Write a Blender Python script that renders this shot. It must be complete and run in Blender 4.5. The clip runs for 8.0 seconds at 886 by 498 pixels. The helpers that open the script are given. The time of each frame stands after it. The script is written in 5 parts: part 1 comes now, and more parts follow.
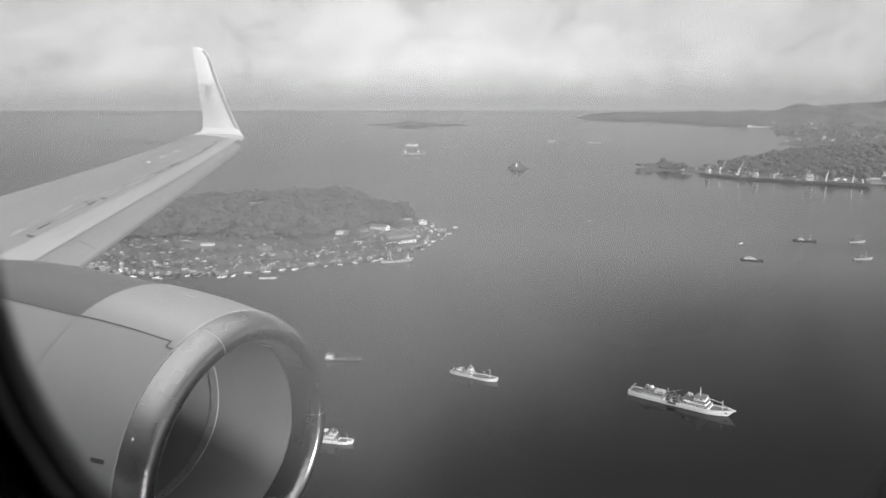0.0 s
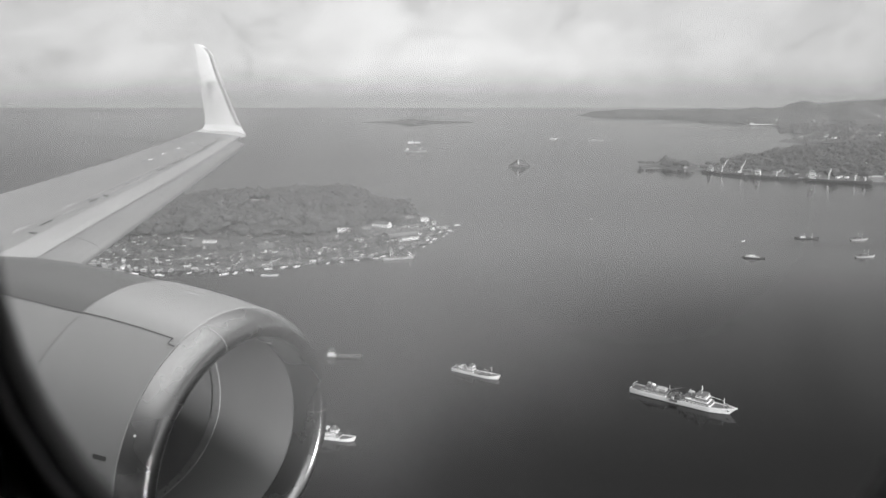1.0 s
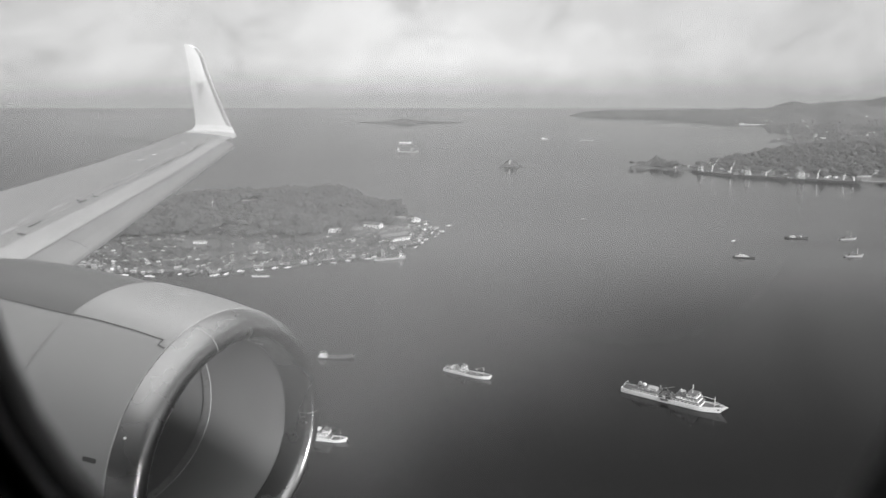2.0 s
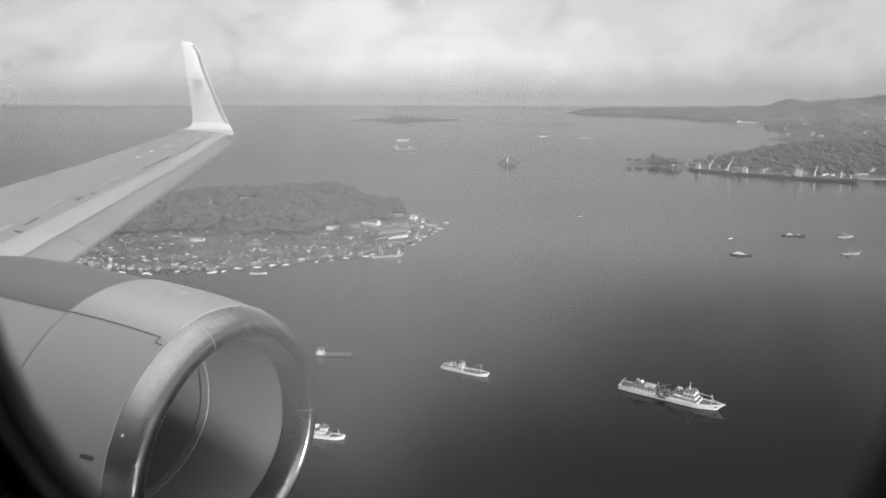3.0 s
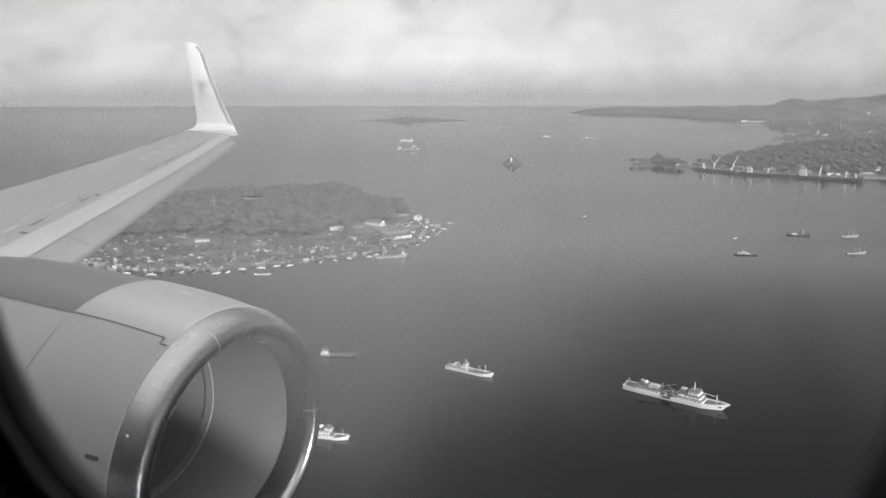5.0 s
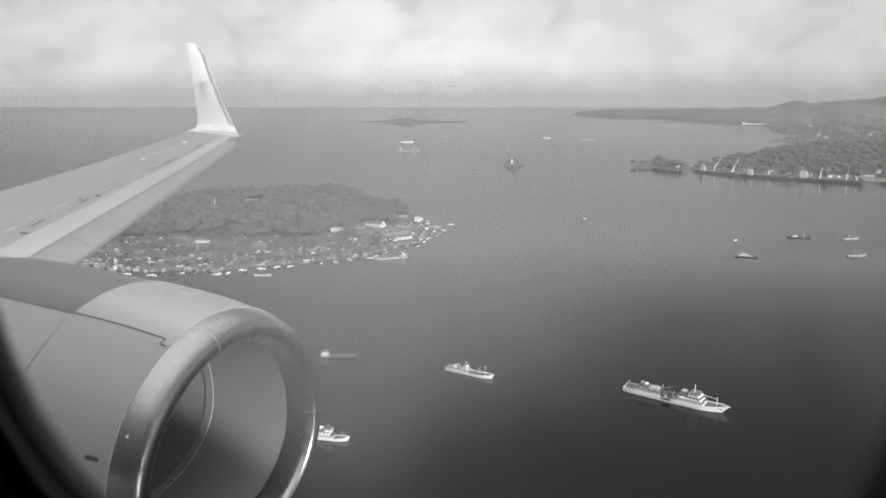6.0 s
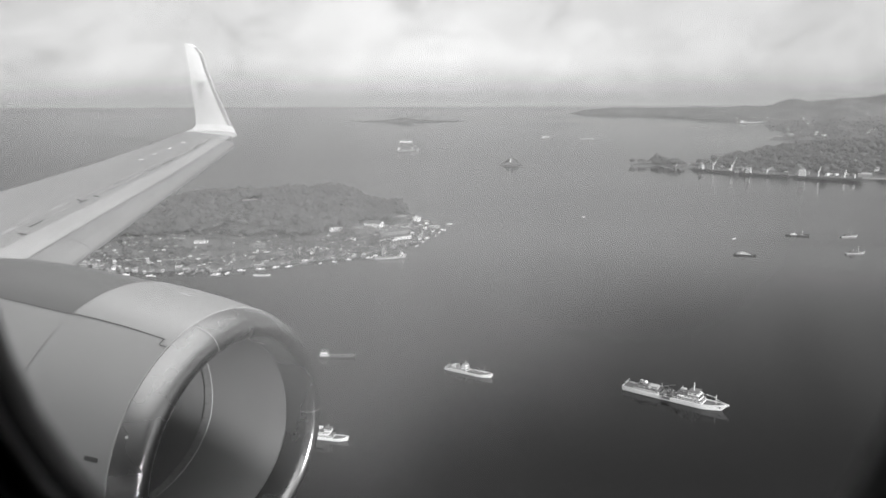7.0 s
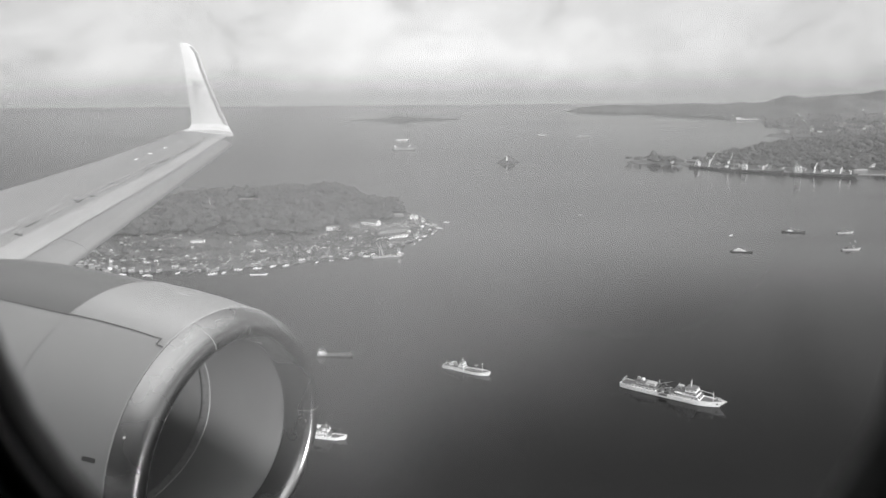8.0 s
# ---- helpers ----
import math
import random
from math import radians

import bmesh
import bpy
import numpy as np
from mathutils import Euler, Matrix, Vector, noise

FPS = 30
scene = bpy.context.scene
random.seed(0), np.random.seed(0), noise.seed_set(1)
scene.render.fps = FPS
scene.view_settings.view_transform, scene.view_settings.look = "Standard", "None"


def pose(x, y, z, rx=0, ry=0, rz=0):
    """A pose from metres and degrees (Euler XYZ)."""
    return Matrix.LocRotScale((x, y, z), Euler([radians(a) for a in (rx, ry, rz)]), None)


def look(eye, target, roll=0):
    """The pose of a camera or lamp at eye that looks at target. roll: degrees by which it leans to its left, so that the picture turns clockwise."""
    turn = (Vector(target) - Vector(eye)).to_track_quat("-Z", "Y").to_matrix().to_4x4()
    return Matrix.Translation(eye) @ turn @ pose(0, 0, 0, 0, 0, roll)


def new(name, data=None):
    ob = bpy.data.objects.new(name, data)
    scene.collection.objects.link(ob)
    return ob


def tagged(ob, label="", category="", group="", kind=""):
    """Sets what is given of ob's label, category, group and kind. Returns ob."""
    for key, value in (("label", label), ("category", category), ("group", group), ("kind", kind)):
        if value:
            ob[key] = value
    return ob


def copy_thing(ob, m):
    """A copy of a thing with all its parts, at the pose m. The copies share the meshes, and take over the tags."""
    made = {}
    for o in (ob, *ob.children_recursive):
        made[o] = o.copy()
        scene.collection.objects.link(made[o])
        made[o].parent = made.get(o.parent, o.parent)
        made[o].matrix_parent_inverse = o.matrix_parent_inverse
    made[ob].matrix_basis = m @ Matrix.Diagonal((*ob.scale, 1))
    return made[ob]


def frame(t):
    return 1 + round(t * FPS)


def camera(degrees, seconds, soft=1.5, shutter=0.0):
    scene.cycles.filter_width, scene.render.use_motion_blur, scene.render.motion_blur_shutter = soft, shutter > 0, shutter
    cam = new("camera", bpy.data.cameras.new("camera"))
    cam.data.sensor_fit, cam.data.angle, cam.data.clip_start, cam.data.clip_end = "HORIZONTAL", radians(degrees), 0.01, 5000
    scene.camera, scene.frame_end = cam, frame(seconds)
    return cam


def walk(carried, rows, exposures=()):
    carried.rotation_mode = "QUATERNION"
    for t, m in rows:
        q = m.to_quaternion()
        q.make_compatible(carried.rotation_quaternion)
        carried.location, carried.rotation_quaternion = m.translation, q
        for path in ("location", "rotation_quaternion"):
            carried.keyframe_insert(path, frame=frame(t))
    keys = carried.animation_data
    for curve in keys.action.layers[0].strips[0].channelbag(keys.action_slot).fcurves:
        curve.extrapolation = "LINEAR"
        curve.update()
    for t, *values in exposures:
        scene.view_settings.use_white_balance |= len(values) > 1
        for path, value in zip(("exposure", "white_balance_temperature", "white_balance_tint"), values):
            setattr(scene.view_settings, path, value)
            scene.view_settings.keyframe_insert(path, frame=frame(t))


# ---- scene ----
# The airliner stands in the air over the bay; the camera is held behind one of its cabin windows.
EYE = 230.0
LENS = 63.0
cam = camera(LENS, 8.0, soft=1.5)
cam.data.dof.use_dof, cam.data.dof.focus_distance, cam.data.dof.aperture_fstop = True, 14.0, 5.0
# seconds, turn to the left, tilt up, lean to the left (degrees), slide forward along the cabin (metres)
SHAKE = [
    (0.0, 0.29, 0.285, -0.03, -0.002), (0.5, 0.39, 0.11, -0.24, -0.002), (1.0, 0.43, 0.083, 0.0, -0.001), (1.5, -0.075, 0.183, -0.05, 0.0),
    (2.25, -0.30, 0.04, 0.02, 0.0), (3.0, -0.44, -0.09, 0.06, 0.0), (3.5, 0.0, 0.0, 0.0, 0.0), (4.0, -0.45, -0.177, 0.05, 0.0),
    (4.5, -0.11, -0.137, -0.17, 0.0), (5.25, -0.14, -0.03, -0.08, 0.001), (6.0, -0.09, 0.043, 0.01, 0.001), (6.5, -0.435, -0.037, -0.36, 0.001),
    (7.0, -0.185, 0.0, -0.19, 0.001), (7.5, -0.01, 0.14, -0.22, 0.002), (8.0, -0.425, -0.137, -0.45, 0.002)]
CABIN = pose(0, 0, EYE, -4.0, 4.459, -23.447)
walk(cam, [(t, Matrix.Translation(CABIN @ Vector((slide, 0, 0))) @ pose(0, 0, 0, 90 - 11.186 + up, 0, left) @ pose(0, 0, 0, 0, 0, lean)) for t, left, up, lean, slide in SHAKE],
     exposures=((0.0, 0.03), (4.0, 0.03), (6.0, 0.10), (8.0, 0.15)))

# ---- world and sun ----
SUN_TURN, SUN_HIGH = 138.0, 14.0     # compass bearing the light comes from (0 = +Y, clockwise), elevation


def build_world():
    w = bpy.data.worlds.new("overcast_sky")
    scene.world = w
    w.use_nodes = True
    nt = w.node_tree
    nt.nodes.clear()
    N = nt.nodes.new
    L = nt.links.new

    def math_node(op, a, b=None, clamp=False):
        n = N("ShaderNodeMath")
        n.operation, n.use_clamp = op, clamp
        for i, v in enumerate((a, b)):
            if v is None:
                continue
            if isinstance(v, (int, float)):
                n.inputs[i].default_value = v
            else:
                L(v, n.inputs[i])
        return n.outputs[0]

    def ramp(value, stops):
        n = N("ShaderNodeValToRGB")
        els = n.color_ramp.elements
        while len(els) < len(stops):
            els.new(0.5)
        for e, (p, c) in zip(els, stops):
            e.position, e.color = p, (c, c, c, 1)
        L(value, n.inputs[0])
        return n.outputs[0]

    def noise_node(vec, scale, detail, rough, dist=0.0):
        n = N("ShaderNodeTexNoise")
        n.inputs["Scale"].default_value, n.inputs["Detail"].default_value = scale, detail
        n.inputs["Roughness"].default_value, n.inputs["Distortion"].default_value = rough, dist
        L(vec, n.inputs["Vector"])
        return n.outputs["Fac"]

    def mix(fac, a, b):
        n = N("ShaderNodeMix")
        n.data_type = "FLOAT"
        for s, v in ((n.inputs[0], fac), (n.inputs[2], a), (n.inputs[3], b)):
            if isinstance(v, (int, float)):
                s.default_value = v
            else:
                L(v, s)
        return n.outputs[0]

    tc = N("ShaderNodeTexCoord")
    sep = N("ShaderNodeSeparateXYZ")
    L(tc.outputs["Generated"], sep.inputs[0])
    x, y, z = sep.outputs
    sky = N("ShaderNodeTexSky")
    sky.sky_type, sky.sun_disc = "NISHITA", False
    sky.sun_elevation, sky.sun_rotation = radians(SUN_HIGH), radians(SUN_TURN)
    bw = N("ShaderNodeRGBToBW")
    L(sky.outputs[0], bw.inputs[0])
    clear = math_node("MULTIPLY", bw.outputs[0], 0.09)
    # cloud deck: the view direction laid on a flat layer far up, so that clouds crowd towards the horizon
    high = math_node("ADD", math_node("MAXIMUM", z, 0.0), 0.22)
    comb = N("ShaderNodeCombineXYZ")
    L(math_node("DIVIDE", x, high), comb.inputs[0])
    L(math_node("DIVIDE", y, high), comb.inputs[1])
    comb.inputs[2].default_value = 3.7
    big = noise_node(comb.outputs[0], 0.42, 6, 0.55, 0.4)
    # heaped clouds seen from the side
    st = N("ShaderNodeCombineXYZ")
    L(math_node("MULTIPLY", x, 1.0), st.inputs[0])
    L(math_node("MULTIPLY", y, 1.0), st.inputs[1])
    L(math_node("MULTIPLY", z, 1.5), st.inputs[2])
    heap = noise_node(st.outputs[0], 4.2, 9, 0.58, 0.5)
    fine = noise_node(st.outputs[0], 13.0, 9, 0.64, 0.5)
    body = math_node("ADD", math_node("MULTIPLY", big, 0.27), math_node("MULTIPLY", heap, 0.45))
    body = math_node("ADD", body, math_node("MULTIPLY", fine, 0.28))
    cloud = ramp(body, [(0.39, 0.365), (0.455, 0.42), (0.483, 0.50), (0.52, 0.53), (0.543, 0.57), (0.64, 0.63)])
    lift = ramp(z, [(0.0, 0.98), (0.06, 1.08), (0.16, 1.06), (0.26, 0.70), (0.46, 0.52), (1.0, 4.0)])
    cloud = math_node("MULTIPLY", cloud, lift)
    # heap cloud bank with a flat base over the horizon
    turn = math_node("ARCTAN2", x, y)
    edge = math_node("ADD", turn, math_node("MULTIPLY", math_node("SUBTRACT", heap, 0.5), 0.22))
    top = math_node("ADD", z, math_node("MULTIPLY", math_node("SUBTRACT", fine, 0.5), 0.10))
    inside = math_node("MULTIPLY", ramp(math_node("ADD", edge, 0.5), [(0.26, 0.0), (0.36, 1.0), (0.72, 1.0), (0.80, 0.0)]),
                       ramp(math_node("MULTIPLY", top, 4.0), [(0.0, 1.0), (0.16, 1.0), (0.26, 0.7), (0.38, 0.0)]))
    level = math_node("ADD", z, math_node("MULTIPLY", math_node("SUBTRACT", heap, 0.5), 0.012))
    inside = math_node("MULTIPLY", inside, ramp(math_node("MULTIPLY", level, 4.0), [(0.060, 0.0), (0.080, 1.0)]))
    cloud = mix(math_node("MULTIPLY", inside, 0.85), cloud, math_node("ADD", 0.36, math_node("MULTIPLY", fine, 0.54)))
    # haze along the horizon
    haze = ramp(math_node("ADD", math_node("MULTIPLY", z, 4.0), 0.5), [(0.46, 1.0), (0.54, 0.80), (0.58, 0.30), (0.68, 0.0)])
    cloud = mix(haze, cloud, 0.45)
    # brightest ahead of the wing tip, duller over the land
    side = ramp(math_node("ADD", math_node("MULTIPLY", turn, 0.7), 0.5), [(0.10, 0.78), (0.30, 0.92), (0.48, 1.08), (0.62, 0.98), (0.74, 0.87), (0.92, 0.76)])
    cloud = math_node("MULTIPLY", cloud, side)
    cover = mix(0.88, clear, cloud)
    bg = N("ShaderNodeBackground")
    L(cover, bg.inputs["Color"])
    bg.inputs["Strength"].default_value = 1.46
    out = N("ShaderNodeOutputWorld")
    L(bg.outputs[0], out.inputs[0])


build_world()
sun_data = bpy.data.lights.new("sun", "SUN")
sun_data.energy, sun_data.angle, sun_data.color = 5.0, radians(1.6), (1.0, 1.0, 1.0)
sun = new("sun", sun_data)
sun_way = Vector((math.sin(radians(SUN_TURN)) * math.cos(radians(SUN_HIGH)), math.cos(radians(SUN_TURN)) * math.cos(radians(SUN_HIGH)), math.sin(radians(SUN_HIGH))))
sun.matrix_world = look(Vector((0, 0, 600)) + sun_way * 50, (0, 0, 600))

# ---- materials ----


def material(name, base, rough=0.6, metal=0.0, scale=1.0, spread=0.25, bump=0.0, bump_scale=None, vary=0.0, island=0.0, spec=0.5, stretch=None, turn=0.0, thin=0.0):
    """A grey surface: grain and stains at two scales, optional relief, variation from object to object or clump to clump."""
    m = bpy.data.materials.new(name)
    m.use_nodes = True
    nt = m.node_tree
    N, L = nt.nodes.new, nt.links.new
    b = nt.nodes["Principled BSDF"]
    tc = N("ShaderNodeTexCoord")
    vec = tc.outputs["Object"]
    if turn:
        rot = N("ShaderNodeMapping")
        rot.inputs["Rotation"].default_value = (0, 0, radians(turn))
        L(vec, rot.inputs["Vector"])
        vec = rot.outputs[0]
    if stretch:
        mp = N("ShaderNodeMapping")
        mp.inputs["Scale"].default_value = stretch
        L(vec, mp.inputs["Vector"])
        vec = mp.outputs[0]
    n1, n2 = N("ShaderNodeTexNoise"), N("ShaderNodeTexNoise")
    for n, s, d in ((n1, scale, 5), (n2, scale * 9.0, 4)):
        n.inputs["Scale"].default_value, n.inputs["Detail"].default_value = s, d
        L(vec, n.inputs["Vector"])
    add = N("ShaderNodeMath")
    add.operation = "ADD"
    L(n1.outputs["Fac"], add.inputs[0])
    L(n2.outputs["Fac"], add.inputs[1])
    rng = N("ShaderNodeMapRange")
    rng.inputs["From Min"].default_value, rng.inputs["From Max"].default_value = 0.6, 1.4
    rng.inputs["To Min"].default_value, rng.inputs["To Max"].default_value = base * (1 - spread), base * (1 + spread)
    L(add.outputs[0], rng.inputs["Value"])
    val = rng.outputs[0]
    for amount, source in ((vary, "object"), (island, "island")):
        if amount:
            info = N("ShaderNodeObjectInfo") if source == "object" else N("ShaderNodeNewGeometry")
            r2 = N("ShaderNodeMapRange")
            r2.inputs["To Min"].default_value, r2.inputs["To Max"].default_value = 1 - amount, 1 + amount
            L(info.outputs["Random" if source == "object" else "Random Per Island"], r2.inputs["Value"])
            mul = N("ShaderNodeMath")
            mul.operation = "MULTIPLY"
            L(val, mul.inputs[0])
            L(r2.outputs[0], mul.inputs[1])
            val = mul.outputs[0]
    L(val, b.inputs["Base Color"])
    b.inputs["Roughness"].default_value, b.inputs["Metallic"].default_value = rough, metal
    b.inputs["Specular IOR Level"].default_value = spec
    r3 = N("ShaderNodeMapRange")
    r3.inputs["To Min"].default_value, r3.inputs["To Max"].default_value = max(0.02, rough - 0.08), min(1.0, rough + 0.08)
    L(n1.outputs["Fac"], r3.inputs["Value"])
    L(r3.outputs[0], b.inputs["Roughness"])
    if thin:
        tl, mx = N("ShaderNodeBsdfTranslucent"), N("ShaderNodeMixShader")
        L(val, tl.inputs["Color"])
        mx.inputs[0].default_value = thin
        L(b.outputs[0], mx.inputs[1])
        L(tl.outputs[0], mx.inputs[2])
        L(mx.outputs[0], nt.nodes["Material Output"].inputs["Surface"])
    if bump:
        n3 = N("ShaderNodeTexNoise")
        n3.inputs["Scale"].default_value, n3.inputs["Detail"].default_value = bump_scale or scale * 12, 6
        L(vec, n3.inputs["Vector"])
        bp = N("ShaderNodeBump")
        bp.inputs["Strength"].default_value, bp.inputs["Distance"].default_value = min(1.0, bump), bump
        L(n3.outputs["Fac"], bp.inputs["Height"])
        L(bp.outputs[0], b.inputs["Normal"])
    return m


def water_material():
    m = bpy.data.materials.new("sea_water")
    m.use_nodes = True
    nt = m.node_tree
    N, L = nt.nodes.new, nt.links.new
    b = nt.nodes["Principled BSDF"]
    tc = N("ShaderNodeTexCoord")

    def tex(scale, stretch, detail, turn=0.0):
        mp = N("ShaderNodeMapping")
        mp.inputs["Scale"].default_value = stretch
        mp.inputs["Rotation"].default_value = (0, 0, radians(turn))
        L(tc.outputs["Object"], mp.inputs["Vector"])
        n = N("ShaderNodeTexNoise")
        n.inputs["Scale"].default_value, n.inputs["Detail"].default_value = scale, detail
        n.inputs["Roughness"].default_value = 0.6
        L(mp.outputs[0], n.inputs["Vector"])
        return n.outputs["Fac"]

    streak = tex(0.0035, (0.35, 1.6, 1), 6, 12)
    patch = tex(0.0012, (0.5, 1.3, 1), 4, -8)
    ripple = tex(0.10, (0.3, 1.6, 1), 5, 8)
    swell = tex(0.03, (0.5, 1.4, 1), 4, 15)
    rr = N("ShaderNodeMapRange")
    rr.inputs["From Min"].default_value, rr.inputs["From Max"].default_value = 0.35, 0.65
    rr.inputs["To Min"].default_value, rr.inputs["To Max"].default_value = 0.02, 0.16
    L(streak, rr.inputs["Value"])
    L(rr.outputs[0], b.inputs["Roughness"])
    cr = N("ShaderNodeMapRange")
    cr.inputs["From Min"].default_value, cr.inputs["From Max"].default_value = 0.3, 0.7
    cr.inputs["To Min"].default_value, cr.inputs["To Max"].default_value = 0.002, 0.005
    L(patch, cr.inputs["Value"])
    L(cr.outputs[0], b.inputs["Base Color"])
    b.inputs["IOR"].default_value = 1.35
    wavelet = tex(0.45, (0.35, 1.5, 1), 3, 10)
    ruffle = N("ShaderNodeMath")
    ruffle.operation = "MULTIPLY_ADD"
    L(wavelet, ruffle.inputs[0])
    ruffle.inputs[1].default_value = 0.55
    L(ripple, ruffle.inputs[2])
    mixh = N("ShaderNodeMath")
    mixh.operation = "MULTIPLY_ADD"
    L(swell, mixh.inputs[0])
    mixh.inputs[1].default_value = 1.0
    L(ruffle.outputs[0], mixh.inputs[2])
    bp = N("ShaderNodeBump")
    bp.inputs["Strength"].default_value, bp.inputs["Distance"].default_value = 0.19, 0.5
    L(mixh.outputs[0], bp.inputs["Height"])
    L(bp.outputs[0], b.inputs["Normal"])
    return m


# strength of the haze veil painted on each pane, by height
HAZE_RAMP = ((0.14, 0.0), (0.36, 0.007), (0.52, 0.125), (0.68, 0.185), (0.90, 0.225))


def glass_material():
    m = bpy.data.materials.new("scratched_acrylic_haze")
    m.use_nodes = True
    nt = m.node_tree
    nt.nodes.clear()
    N, L = nt.nodes.new, nt.links.new
    tr, gl, mx, out = N("ShaderNodeBsdfTransparent"), N("ShaderNodeBsdfGlossy"), N("ShaderNodeMixShader"), N("ShaderNodeOutputMaterial")
    tr.inputs["Color"].default_value = (0.99, 0.99, 0.99, 1)
    gl.inputs["Roughness"].default_value = 0.05
    mx.inputs[0].default_value = 0.02
    # scratches and grime scatter daylight; the veil also stands in for air haze
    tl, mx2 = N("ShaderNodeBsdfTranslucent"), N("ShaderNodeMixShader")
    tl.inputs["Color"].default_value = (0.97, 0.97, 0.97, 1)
    # haze painted into the pane by height: thick across the middle, none low down
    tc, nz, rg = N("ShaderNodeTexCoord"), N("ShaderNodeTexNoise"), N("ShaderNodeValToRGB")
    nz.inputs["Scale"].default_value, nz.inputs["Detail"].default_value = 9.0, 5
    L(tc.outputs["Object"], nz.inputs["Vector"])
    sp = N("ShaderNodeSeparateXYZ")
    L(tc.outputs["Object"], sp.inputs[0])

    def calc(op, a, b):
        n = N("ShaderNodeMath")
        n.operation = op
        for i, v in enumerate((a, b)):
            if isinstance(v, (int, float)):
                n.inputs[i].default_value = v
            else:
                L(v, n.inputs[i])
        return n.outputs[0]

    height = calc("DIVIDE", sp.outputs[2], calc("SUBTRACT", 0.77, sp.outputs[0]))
    # the painted haze fades out over the sky
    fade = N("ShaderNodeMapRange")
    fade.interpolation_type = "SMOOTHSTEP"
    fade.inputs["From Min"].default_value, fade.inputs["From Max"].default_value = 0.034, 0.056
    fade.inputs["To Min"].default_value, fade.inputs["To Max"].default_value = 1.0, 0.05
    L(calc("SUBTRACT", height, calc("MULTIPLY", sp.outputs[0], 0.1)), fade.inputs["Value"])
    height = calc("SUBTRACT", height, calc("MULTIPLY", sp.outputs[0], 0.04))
    # painted haze thickens in a broad patch, over the far sea and island
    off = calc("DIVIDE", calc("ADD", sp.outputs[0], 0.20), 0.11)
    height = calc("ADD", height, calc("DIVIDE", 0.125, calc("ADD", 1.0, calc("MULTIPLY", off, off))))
    # and thins towards the forward edge
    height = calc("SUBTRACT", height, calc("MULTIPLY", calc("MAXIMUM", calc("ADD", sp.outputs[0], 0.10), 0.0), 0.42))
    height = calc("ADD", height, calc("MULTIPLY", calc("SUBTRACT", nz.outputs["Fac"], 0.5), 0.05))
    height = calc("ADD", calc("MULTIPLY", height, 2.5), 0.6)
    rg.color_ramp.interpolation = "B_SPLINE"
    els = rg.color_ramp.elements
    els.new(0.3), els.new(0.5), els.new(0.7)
    for e, (p, c) in zip(els, HAZE_RAMP):
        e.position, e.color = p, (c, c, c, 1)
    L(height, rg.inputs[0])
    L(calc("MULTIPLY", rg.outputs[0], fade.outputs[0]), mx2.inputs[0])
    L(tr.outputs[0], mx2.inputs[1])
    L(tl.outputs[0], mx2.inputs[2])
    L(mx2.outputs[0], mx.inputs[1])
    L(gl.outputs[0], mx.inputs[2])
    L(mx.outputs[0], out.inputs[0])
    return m


